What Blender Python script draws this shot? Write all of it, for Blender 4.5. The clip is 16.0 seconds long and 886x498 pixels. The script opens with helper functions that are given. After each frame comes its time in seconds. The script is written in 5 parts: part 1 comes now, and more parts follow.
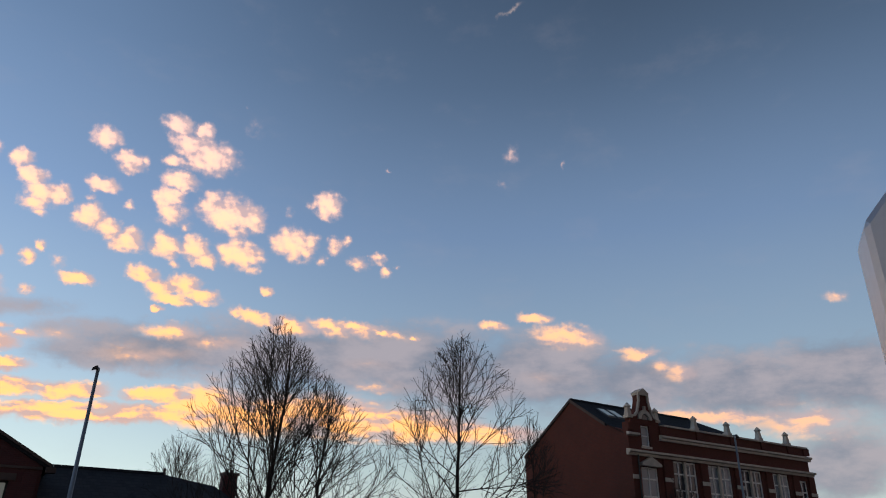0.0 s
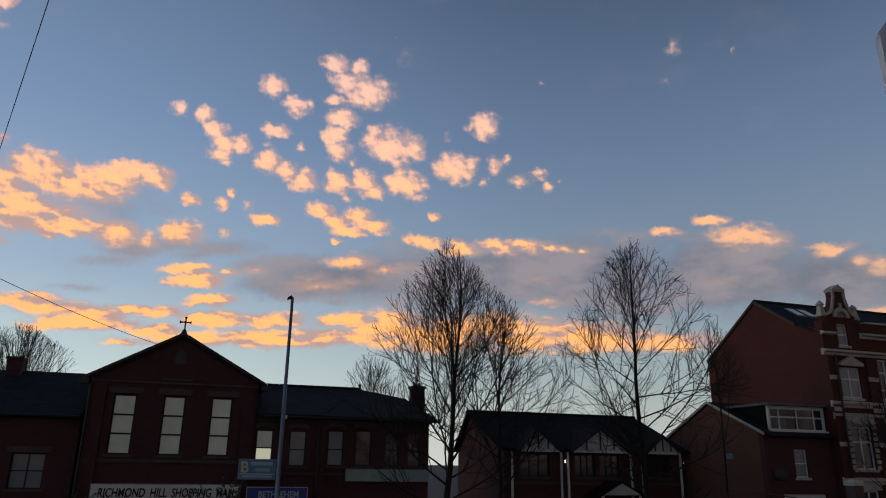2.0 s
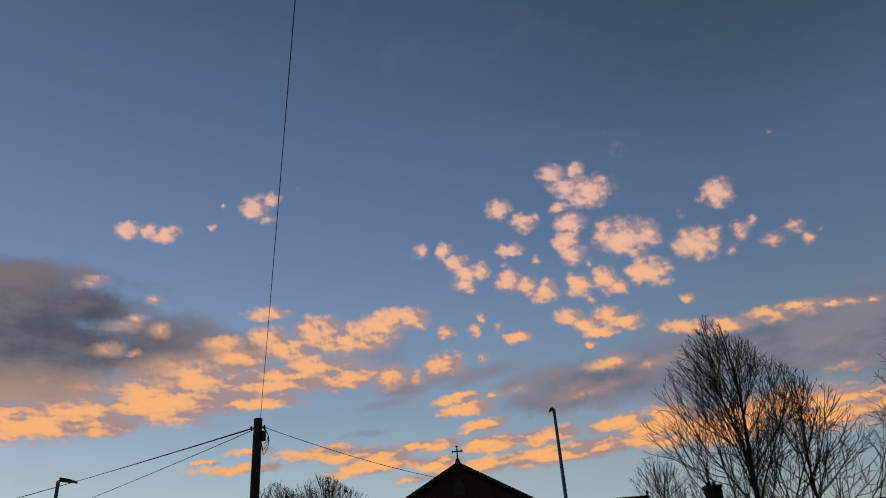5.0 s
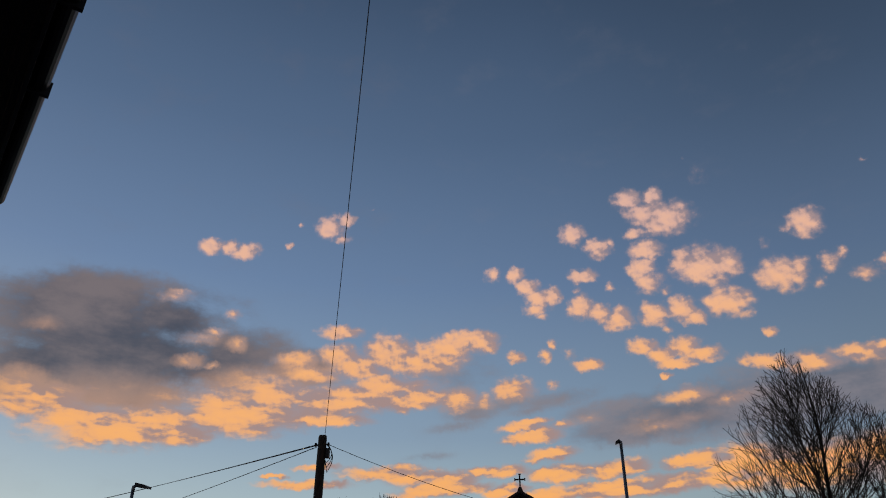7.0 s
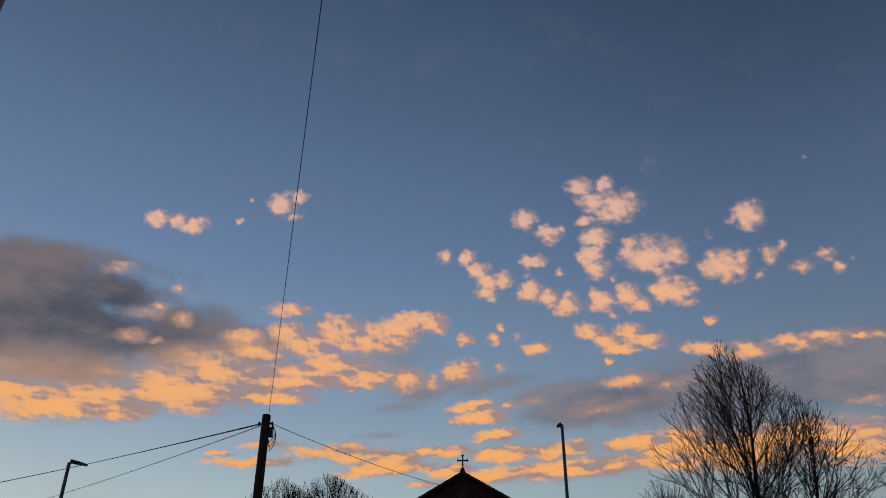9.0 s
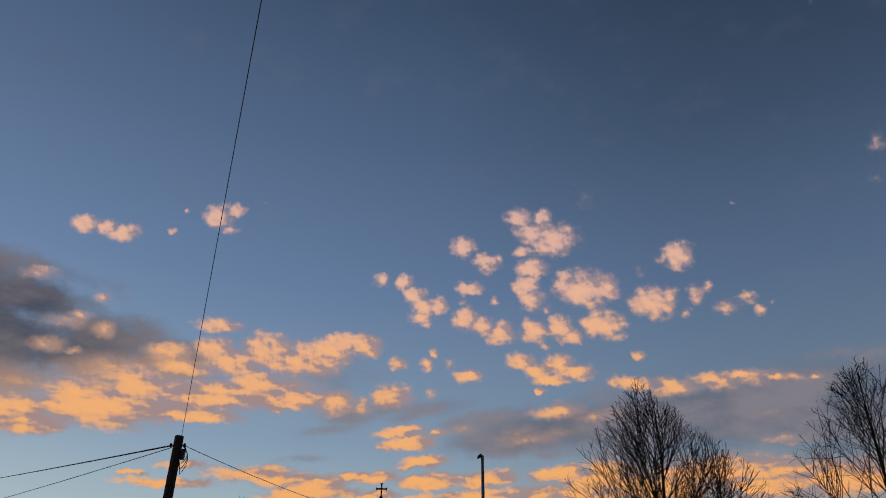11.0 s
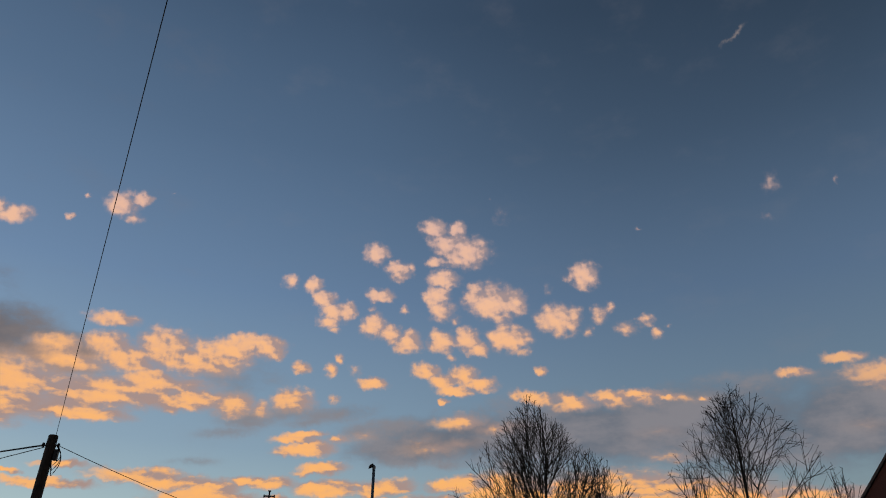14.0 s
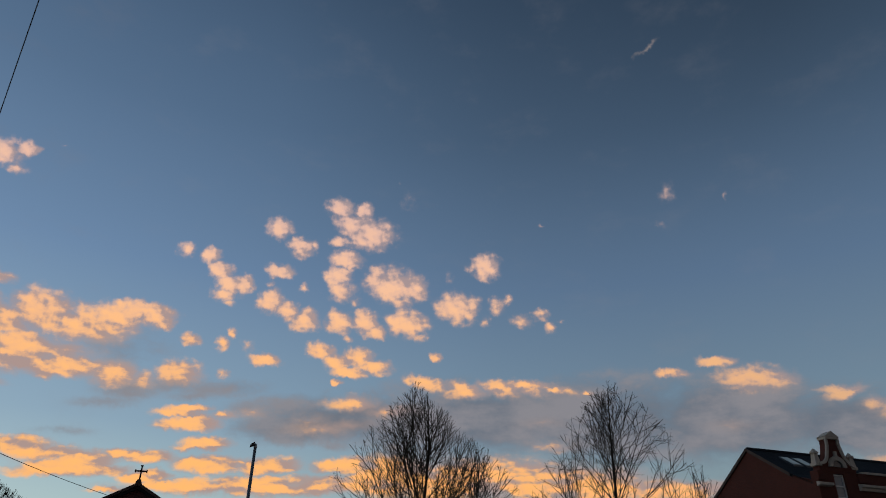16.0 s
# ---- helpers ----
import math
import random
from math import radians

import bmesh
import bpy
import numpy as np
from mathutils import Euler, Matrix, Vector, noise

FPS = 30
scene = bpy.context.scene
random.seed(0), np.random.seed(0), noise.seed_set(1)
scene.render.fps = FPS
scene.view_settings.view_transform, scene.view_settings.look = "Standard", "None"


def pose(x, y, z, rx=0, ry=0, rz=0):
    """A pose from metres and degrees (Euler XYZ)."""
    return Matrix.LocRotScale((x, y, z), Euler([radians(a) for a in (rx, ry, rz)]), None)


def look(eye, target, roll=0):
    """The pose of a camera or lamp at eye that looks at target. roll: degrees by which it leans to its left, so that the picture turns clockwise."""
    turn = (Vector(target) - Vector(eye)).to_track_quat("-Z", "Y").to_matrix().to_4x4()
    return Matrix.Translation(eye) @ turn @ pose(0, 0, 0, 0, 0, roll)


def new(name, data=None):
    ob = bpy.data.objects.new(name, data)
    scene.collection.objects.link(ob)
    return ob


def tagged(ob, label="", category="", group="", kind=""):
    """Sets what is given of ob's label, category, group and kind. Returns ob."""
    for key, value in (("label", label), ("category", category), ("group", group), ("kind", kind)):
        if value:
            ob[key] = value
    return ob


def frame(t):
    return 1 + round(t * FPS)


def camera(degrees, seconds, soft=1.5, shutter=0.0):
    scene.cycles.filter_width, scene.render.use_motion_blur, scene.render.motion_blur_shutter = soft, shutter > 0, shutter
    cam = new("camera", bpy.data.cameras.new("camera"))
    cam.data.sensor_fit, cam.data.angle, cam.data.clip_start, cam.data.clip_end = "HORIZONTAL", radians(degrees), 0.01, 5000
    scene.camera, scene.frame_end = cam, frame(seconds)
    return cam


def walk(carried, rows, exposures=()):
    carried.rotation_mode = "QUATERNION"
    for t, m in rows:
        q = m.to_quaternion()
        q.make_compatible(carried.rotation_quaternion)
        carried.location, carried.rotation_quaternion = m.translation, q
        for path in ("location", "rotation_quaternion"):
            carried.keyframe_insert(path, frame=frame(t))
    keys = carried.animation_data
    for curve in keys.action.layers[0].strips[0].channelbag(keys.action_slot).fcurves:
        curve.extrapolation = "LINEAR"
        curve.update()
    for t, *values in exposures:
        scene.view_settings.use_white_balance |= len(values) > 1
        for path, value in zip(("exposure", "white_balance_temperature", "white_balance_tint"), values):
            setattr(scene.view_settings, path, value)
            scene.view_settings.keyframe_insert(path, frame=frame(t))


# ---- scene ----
# ---------------------------------------------------------------- camera
cam = camera(64.90, 16.0, soft=1.05)
PATH = [
    (0.0, pose(0.004, 0.110, 3.249, 114.20, -1.05, -17.13)),
    (0.5, pose(0.028, 0.085, 3.224, 111.44, -1.00, -11.89)),
    (1.0, pose(0.073, 0.045, 3.190, 109.62, -2.73, -9.97)),
    (1.5, pose(0.107, 0.006, 3.165, 107.33, -1.79, -5.71)),
    (2.0, pose(0.076, 0.005, 3.158, 107.14, -0.87, -2.75)),
    (2.5, pose(0.100, 0.040, 3.143, 109.79, -1.68, -3.42)),
    (3.0, pose(0.173, 0.176, 3.144, 112.34, 0.46, -3.05)),
    (3.5, pose(0.213, 0.344, 3.156, 113.84, 3.07, -0.23)),
    (4.0, pose(0.213, 0.470, 3.176, 114.18, 4.32, 4.42)),
    (4.5, pose(0.235, 0.544, 3.214, 115.20, 4.31, 12.70)),
    (5.0, pose(0.269, 0.573, 3.224, 116.47, 3.77, 20.38)),
    (5.2, pose(0.286, 0.582, 3.226, 116.94, 3.61, 22.57)),
    (7.3, pose(0.470, 0.533, 3.212, 118.54, -0.32, 24.92)),
    (7.5, pose(0.471, 0.527, 3.214, 118.09, -0.22, 23.89)),
    (8.0, pose(0.501, 0.531, 3.213, 116.95, -0.02, 21.68)),
    (10.5, pose(0.764, 0.438, 3.296, 117.73, -1.10, 18.33)),
    (11.0, pose(0.871, 0.437, 3.304, 119.03, -0.69, 14.56)),
    (11.5, pose(0.951, 0.402, 3.309, 120.28, 0.25, 11.63)),
    (12.0, pose(1.011, 0.357, 3.307, 120.93, 0.73, 10.94)),
    (12.5, pose(1.076, 0.326, 3.299, 121.07, 0.96, 11.11)),
    (13.0, pose(1.121, 0.281, 3.306, 120.83, -0.76, 9.62)),
    (13.5, pose(1.173, 0.248, 3.309, 120.23, -1.31, 7.52)),
    (14.0, pose(1.239, 0.234, 3.312, 119.79, -0.65, 6.46)),
    (14.5, pose(1.310, 0.238, 3.318, 119.77, -0.70, 4.66)),
    (15.0, pose(1.347, 0.231, 3.334, 119.95, -1.10, 1.50)),
    (15.5, pose(1.377, 0.240, 3.349, 119.24, -1.48, -0.78)),
    (16.0, pose(1.401, 0.235, 3.370, 118.63, -1.03, -2.67)),
]
walk(cam, PATH, exposures=[(0.0, 0.6, 6480, 9), (0.5, 0.34, 6560, 9), (1.0, 0.26, 6600, 10), (2.0, 0.17, 6650, 11), (3.0, 0.06, 6500, 9), (4.0, -0.12, 6370, 10),
                           (5.0, -0.26, 6220, 13), (7.5, -0.3, 6350, 9), (10.5, -0.38, 6200, 12), (11.5, -0.24, 6300, 7), (12.5, -0.1, 6400, 5), (13.5, -0.2, 6400, 4),
                           (14.5, -0.19, 6400, 4), (16.0, -0.09, 6360, 3)])

# ---------------------------------------------------------------- evening sky and sun
SUN_AZ, SUN_EL = 78.0, 2.0      # degrees to the left of straight ahead; height over the horizon

world = bpy.data.worlds.new("evening_sky")
scene.world = world
world.use_nodes = True
wt = world.node_tree
wt.nodes.clear()


def wnode(kind, **settings):
    n = wt.nodes.new(kind)
    for key, value in settings.items():
        setattr(n, key, value)
    return n


def wput(n, index, value):
    """Sets or links one input of a sky node."""
    if hasattr(value, "is_output"):
        wt.links.new(value, n.inputs[index])
    else:
        n.inputs[index].default_value = value


def wmath(op, *args, clamp=False):
    n = wnode("ShaderNodeMath", operation=op, use_clamp=clamp)
    for i, a in enumerate(args):
        wput(n, i, a)
    return n.outputs[0]


def wvec(op, *args):
    n = wnode("ShaderNodeVectorMath", operation=op)
    for i, a in enumerate(args):
        wput(n, i, a)
    return n.outputs[0]


def wnoise(vector, scale, detail, rough, offset=0.0, colour=False):
    n = wnode("ShaderNodeTexNoise", noise_dimensions="3D")
    shifted = wvec("ADD", vector, (offset, offset * 0.7, 0.0)) if offset else vector
    wput(n, "Vector", shifted)
    n.inputs["Scale"].default_value = scale
    n.inputs["Detail"].default_value = detail
    n.inputs["Roughness"].default_value = rough
    return n.outputs["Color" if colour else "Fac"]


def wsmooth(x, low, high, a=0.0, b=1.0):
    n = wnode("ShaderNodeMapRange", interpolation_type="SMOOTHSTEP")
    for i, v in enumerate((x, low, high, a, b)):
        wput(n, i, v)
    return n.outputs[0]


def wmix(fac, a, b, blend="MIX"):
    n = wnode("ShaderNodeMix", data_type="RGBA", blend_type=blend)
    wput(n, 0, fac)
    wput(n, 6, a)
    wput(n, 7, b)
    return n.outputs[2]


def wramp(fac, stops):
    n = wnode("ShaderNodeValToRGB")
    wput(n, 0, fac)
    el = n.color_ramp.elements
    while len(el) < len(stops):
        el.new(0.5)
    for e, (at, col) in zip(el, stops):
        e.position, e.color = at, (*col, 1)
    return n.outputs[0]


way = wnode("ShaderNodeTexCoord").outputs["Generated"]
sep = wnode("ShaderNodeSeparateXYZ")
wput(sep, 0, way)
turn = wmath("MULTIPLY", wmath("ARCTAN2", wmath("MULTIPLY", sep.outputs[0], -1.0), sep.outputs[1]), 180 / math.pi)
rise = wmath("MULTIPLY", wmath("ARCSINE", sep.outputs[2]), 180 / math.pi)
flat = wnode("ShaderNodeCombineXYZ")
wput(flat, 0, turn)
wput(flat, 1, wmath("SUBTRACT", rise, 0.28))
plane = flat.outputs[0]                       # x: degrees to the left, y: degrees up

# ragged edges: the cloud plane is pushed about by fine and coarse noise
coarse = wnoise(plane, 0.7, 3.0, 0.5, colour=True)
curly = wnoise(plane, 2.4, 4.0, 0.55, 21.0, colour=True)
push = wvec("MULTIPLY", wvec("SUBTRACT", coarse, (0.5, 0.5, 0.5)), (1.0, 0.8, 0.0))
curl = wvec("MULTIPLY", wvec("SUBTRACT", curly, (0.5, 0.5, 0.5)), (0.55, 0.45, 0.0))
drift = wvec("ADD", wvec("ADD", plane, push), curl)

fields = {"lit": 0.0, "grey": 0.0, "under": 0.0}


def add_to(field, az, el, w, h, tilt, strength):
    m = wnode("ShaderNodeMapping", vector_type="TEXTURE")
    wput(m, 0, drift)
    m.inputs["Location"].default_value = (az, el, 0)
    m.inputs["Rotation"].default_value = (0, 0, radians(tilt))
    m.inputs["Scale"].default_value = (w * 1.58, h * 1.66, 1.0)
    g = wnode("ShaderNodeTexGradient", gradient_type="SPHERICAL")
    wput(g, 0, m.outputs[0])
    here = g.outputs["Fac"]
    if strength != 1.0:
        here = wmath("MULTIPLY", here, strength)
    fields[field] = wmath("SMOOTH_MAX", here, fields[field], 0.08)


def puff(az, el, w, h, tilt=0, strength=1.0):
    """One sunlit cloud: its middle, half width and half height in degrees, and its tilt; its far side lies in shade."""
    add_to("lit", az, el, w, h, tilt, strength)
    add_to("under", az - 0.6 * w, el + 0.15 * h, w, h, tilt, strength)


def bank(az, el, w, h, tilt=0, strength=1.0):
    """One shaded grey bank of cloud."""
    add_to("grey", az, el, w, h, tilt, strength)


puff(7.7, 31.1, 1.41, 0.84, 2)
puff(5.6, 31.1, 0.98, 0.74, 3)
puff(6.5, 29.8, 1.50, 0.93, 2)
puff(4.6, 29.3, 2.34, 1.30, 3)
puff(7.4, 28.4, 1.06, 0.56, 2, 0.8)
puff(2.9, 29.5, 0.85, 0.55, 4, 0.6)
puff(6.8, 27.0, 1.56, 0.79, 2)
puff(7.3, 25.7, 1.23, 0.78, 2)
puff(6.9, 24.5, 1.42, 0.92, 2, 0.8)
puff(5.7, 23.8, 0.70, 0.55, 3, 0.6)
puff(13.0, 28.9, 1.17, 0.84, 0)
puff(10.8, 27.6, 1.26, 0.74, 1)
puff(9.8, 27.9, 0.63, 0.46, 1, 0.6)
puff(12.4, 25.5, 1.33, 0.65, 0)
puff(13.2, 24.4, 0.71, 0.37, 0, 0.5)
puff(10.2, 24.3, 0.61, 0.41, 1, 0.6)
puff(20.5, 26.0, 0.96, 0.55, -3, 0.8)
puff(18.4, 25.9, 0.96, 0.64, -2)
puff(17.3, 24.9, 1.06, 0.73, -2)
puff(16.5, 23.9, 1.20, 0.73, -1)
puff(15.4, 24.1, 0.91, 0.92, -1)
puff(17.0, 23.1, 0.99, 0.55, -2, 0.8)
puff(16.3, 22.5, 0.89, 0.32, -1, 0.6)
puff(12.8, 23.0, 1.25, 0.91, 0)
puff(11.3, 22.4, 1.10, 0.73, 1)
puff(9.8, 21.8, 1.34, 0.91, 1)
puff(6.8, 22.0, 1.34, 0.91, 2)
puff(4.6, 22.1, 1.28, 0.91, 3)
puff(3.6, 21.3, 0.98, 0.72, 3)
puff(6.0, 20.7, 0.78, 0.36, 2, 0.5)
puff(2.4, 25.3, 2.53, 1.38, 4)
puff(0.4, 25.0, 1.40, 1.09, 5)
puff(3.9, 25.7, 1.02, 0.92, 3)
puff(1.3, 23.9, 1.29, 0.64, 4, 0.7)
puff(1.0, 22.1, 2.05, 1.08, 4)
puff(-0.4, 21.0, 0.76, 0.54, 5, 0.6)
puff(8.1, 19.5, 1.31, 0.72, 2)
puff(6.7, 18.7, 1.25, 0.71, 2)
puff(4.9, 19.2, 1.44, 0.89, 3)
puff(3.4, 18.5, 1.52, 0.62, 3)
puff(5.7, 18.0, 1.62, 0.44, 2)
puff(6.5, 17.1, 0.47, 0.26, 2)
puff(-6.1, 26.9, 1.42, 0.99, 8)
puff(-4.8, 26.7, 0.59, 0.45, 7, 0.5)
puff(-2.8, 25.9, 0.49, 0.64, 6, 0.5)
puff(-3.4, 23.5, 1.88, 1.21, 6)
puff(-4.8, 23.7, 0.86, 0.90, 7)
puff(-7.1, 23.7, 0.89, 0.89, 8, 0.75)
puff(-8.0, 24.2, 0.51, 0.49, 8, 0.7)
puff(-6.0, 22.4, 0.56, 0.62, 7, 0.5)
puff(-9.2, 22.4, 1.09, 0.61, 8, 0.7)
puff(-10.8, 22.9, 0.85, 0.52, 9, 0.7)
puff(-11.6, 21.8, 0.61, 0.60, 9, 0.6)
puff(-12.5, 22.3, 0.43, 0.34, 10, 0.5)
puff(-1.6, 19.4, 0.56, 0.35, 5)
puff(18.7, 19.3, 0.90, 0.49, -2)
puff(16.3, 19.3, 0.67, 0.62, -1, 0.8)
puff(15.6, 20.2, 0.53, 0.49, -1, 0.8)
puff(14.1, 19.4, 0.77, 0.63, 0, 0.45)
puff(12.7, 18.4, 1.34, 0.53, 0)
puff(15.7, 17.0, 0.70, 0.39, -1, 0.6)
puff(1.3, 32.1, 1.30, 0.92, 5, 0.38)
puff(2.3, 33.6, 0.33, 0.18, 5, 0.35)
puff(45.6, 26.8, 1.13, 0.69, -15)
puff(44.2, 26.9, 0.86, 0.57, -14)
puff(42.8, 26.8, 1.27, 0.66, -13)
puff(39.2, 27.7, 0.34, 0.30, -12)
puff(38.2, 29.4, 0.27, 0.21, -12, 0.6)
puff(35.5, 29.4, 1.41, 0.96, -11)
puff(34.2, 30.2, 0.94, 0.57, -10)
puff(34.5, 28.6, 1.01, 0.44, -10, 0.6)
puff(31.9, 31.2, 0.49, 0.18, -9, 0.45)
puff(-23.0, 31.6, 0.93, 1.16, 17, 0.42)
puff(-21.8, 29.1, 0.83, 0.46, 16, 0.38)
puff(-27.9, 30.6, 0.34, 0.71, 20, 0.35)
puff(-11.3, 30.1, 0.48, 0.18, 11, 0.4)
puff(-23.1, 42.7, 2.34, 0.30, -21, 0.42)
puff(15.8, 17.0, 0.69, 0.34, -5, 0.6)
puff(6.7, 17.2, 0.42, 0.26, -2)
puff(29.9, 19.6, 2.00, 1.50, -7)
puff(27.1, 19.0, 2.28, 1.21, -9)
puff(24.5, 20.1, 2.40, 1.07, -9)
puff(21.7, 20.6, 1.59, 0.84, -8)
puff(29.8, 16.7, 2.64, 1.01, -10)
puff(27.0, 16.0, 3.30, 0.87, -9)
puff(23.8, 16.1, 1.93, 0.89, -7)
puff(19.1, 16.8, 1.91, 0.83, -6)
puff(21.6, 16.0, 1.20, 0.82, -3, 0.7)
puff(18.6, 13.8, 2.02, 0.37, -6)
puff(18.3, 13.0, 2.10, 0.45, -5)
puff(15.1, 14.0, 1.35, 0.42, -5, 0.7)
puff(16.8, 11.5, 1.94, 0.36, -5)
puff(16.3, 10.3, 2.33, 0.56, -4)
puff(21.1, 10.5, 1.90, 0.31, -5)
puff(26.7, 10.1, 3.04, 0.56, -6)
puff(25.6, 9.0, 3.48, 0.52, -5)
puff(19.6, 9.2, 1.53, 0.39, -4)
puff(11.4, 10.4, 2.61, 0.57, -3)
puff(6.1, 10.7, 2.10, 0.54, -2)
puff(16.8, 8.6, 5.89, 0.51, -4)
puff(10.7, 8.8, 5.00, 0.48, -3)
puff(7.8, 13.5, 3.11, 0.55, -3, 0.7)
puff(5.3, 15.5, 2.52, 0.61, -3)
puff(2.3, 14.9, 1.93, 0.52, -2, 0.8)
puff(-0.4, 17.5, 1.41, 0.49, 12)
puff(-4.4, 16.7, 2.16, 0.53, -0)
puff(-9.1, 17.2, 2.89, 0.48, 1)
puff(-11.7, 16.9, 1.01, 0.35, 1)
puff(-14.3, 16.6, 0.50, 0.22, 2)
puff(-21.1, 17.6, 1.37, 0.38, 4)
puff(-24.6, 18.2, 1.58, 0.46, 6)
puff(-27.2, 16.7, 3.08, 0.98, 6)
puff(-32.8, 15.2, 1.49, 0.38, 7)
puff(-34.5, 14.0, 1.02, 0.74, -1, 0.8)
puff(56.7, 18.9, 1.45, 0.63, -10, 0.45)
puff(47.8, 22.5, 1.46, 0.43, -8, 0.66)
puff(43.0, 21.8, 0.81, 0.44, -5, 0.83)
puff(45.1, 19.6, 1.90, 0.56, -6, 0.59)
puff(42.4, 19.5, 0.89, 0.56, -4, 0.83)
puff(45.9, 17.8, 1.34, 0.50, -6, 0.83)
puff(44.0, 17.7, 0.69, 0.25, -5, 0.83)
puff(55.7, 13.8, 4.17, 1.22, -7)
puff(49.6, 12.2, 4.92, 1.02, -5)
puff(45.9, 12.5, 3.19, 0.97, -4)
puff(42.9, 14.0, 4.61, 1.33, -4)
puff(38.8, 15.7, 5.30, 1.20, -4)
puff(33.4, 16.2, 5.04, 0.96, -2)
puff(28.7, 15.8, 3.34, 0.61, -1)
puff(35.0, 14.2, 4.47, 0.56, -2)
puff(52.5, 12.8, 4.00, 0.97, -6)
puff(56.9, 14.3, 2.06, 1.36, -3)
puff(33.8, 21.1, 2.01, 0.63, -3)
puff(37.3, 18.5, 1.83, 0.79, -3)
puff(32.6, 18.4, 2.35, 1.15, -2)
puff(30.4, 17.1, 2.81, 0.88, -1)
puff(29.3, 19.4, 2.01, 1.52, -0)
puff(26.0, 19.2, 2.98, 1.25, -0)
puff(22.6, 20.8, 2.53, 0.77, 1)
puff(21.5, 20.3, 1.45, 0.63, 1)
puff(38.1, 9.8, 1.09, 0.20, -2)
puff(34.7, 10.6, 1.82, 0.29, -2)
puff(35.5, 9.3, 3.84, 0.36, -2)
puff(29.4, 10.3, 3.98, 0.62, -1)
puff(24.6, 9.3, 4.41, 0.49, 0)
puff(0.4, 10.1, 3.69, 1.08, -2)
puff(-6.5, 10.4, 6.47, 1.36, -1)
puff(-13.4, 9.7, 5.39, 0.80, 0)
puff(-20.3, 9.2, 4.65, 0.60, 1)
puff(5.0, 9.4, 4.07, 0.63, -3)
puff(11.6, 9.3, 4.74, 0.52, -4)
puff(-11.6, 12.5, 2.76, 0.63, 0, 0.6)
puff(-33.0, 15.0, 1.67, 0.43, -12)
puff(-35.7, 13.5, 1.59, 0.93, 1, 0.8)
puff(-38.4, 10.1, 5.10, 0.57, 3)
puff(-44.4, 9.5, 4.63, 1.31, 3, 0.8)
puff(-47.8, 17.9, 1.16, 0.56, 8, 0.6)
puff(-10.5, 10.1, 8.72, 0.90, -1)
puff(-19.0, 9.1, 5.65, 0.61, 0)
puff(-0.8, 9.8, 3.68, 1.26, -2)
puff(5.4, 13.9, 3.20, 0.54, -4, 0.6)
puff(1.8, 15.1, 2.81, 0.46, -4, 0.7)
puff(-25.2, 13.4, 2.51, 0.60, 3, 0.5)
puff(-10.5, 14.3, 3.75, 0.55, -1, 0.4)
puff(1.6, 10.3, 2.77, 1.81, -1)
puff(-2.6, 9.8, 5.08, 1.63, -1)
puff(-9.5, 9.9, 5.47, 1.53, 0)
puff(-15.7, 9.3, 5.24, 1.05, 1)
puff(-20.8, 8.9, 3.74, 0.68, 2)
puff(49.6, 12.3, 3.81, 0.83, -2)
puff(46.1, 13.4, 3.34, 0.94, -1)
puff(42.9, 14.9, 3.56, 1.06, -1)
puff(39.7, 16.2, 3.34, 1.00, -1)
puff(36.0, 17.6, 3.51, 0.86, -1, 0.9)
puff(38.3, 14.6, 3.34, 0.75, -0, 0.8)
puff(33.2, 15.4, 3.09, 0.69, 1)
puff(30.6, 16.3, 3.18, 0.70, 1)
puff(33.8, 19.3, 1.82, 0.88, -0)
puff(32.0, 18.5, 2.29, 0.97, 1)
puff(29.7, 16.9, 2.75, 0.97, 1)
puff(26.9, 16.2, 1.85, 0.62, 2)
puff(50.1, 15.3, 2.47, 1.15, -2, 0.45)
puff(44.3, 20.2, 0.98, 0.37, -4, 0.83)
puff(47.5, 22.8, 1.19, 0.41, -6, 0.66)
puff(27.7, 10.0, 2.05, 0.79, -8)
puff(24.4, 9.7, 2.54, 0.82, -7)
puff(22.0, 10.5, 1.15, 0.42, -7)
puff(19.8, 10.5, 1.90, 0.55, -6)
puff(16.1, 11.8, 2.01, 0.52, -6)
puff(15.2, 10.3, 2.58, 0.74, -5)
puff(20.4, 8.9, 1.55, 0.50, -6)
puff(16.7, 8.6, 3.22, 0.64, -5)
puff(11.1, 8.9, 3.85, 0.70, -4)
puff(10.9, 10.6, 2.28, 0.67, -5)
puff(7.2, 9.2, 2.67, 0.67, -4)
puff(5.0, 10.9, 1.92, 0.68, -3)
puff(2.9, 9.9, 2.75, 1.17, -3)
puff(17.3, 13.2, 2.16, 0.65, -7)
puff(17.9, 14.2, 1.75, 0.35, -7)
puff(13.3, 14.3, 1.54, 0.49, -6, 0.5)
puff(8.1, 14.0, 2.29, 0.77, -5, 0.5)
puff(5.4, 15.7, 1.98, 0.60, -4, 0.75)
puff(1.6, 15.2, 2.38, 0.60, -3, 0.6)
puff(22.2, 8.0, 1.50, 0.25, -6, 0.8)
puff(-1.1, 17.4, 1.75, 0.52, 10)
puff(-4.3, 17.0, 1.89, 0.56, 11)
puff(-7.2, 17.0, 2.02, 0.63, 12)
puff(-9.6, 17.0, 1.95, 0.62, 13, 0.9)
puff(-12.3, 16.8, 1.86, 0.36, 14, 0.7)
bank(4.3, 14.4, 8.64, 1.64, -2)
bank(-5.4, 14.6, 8.73, 2.51, -0)
bank(-15.7, 14.4, 8.31, 2.79, 2)
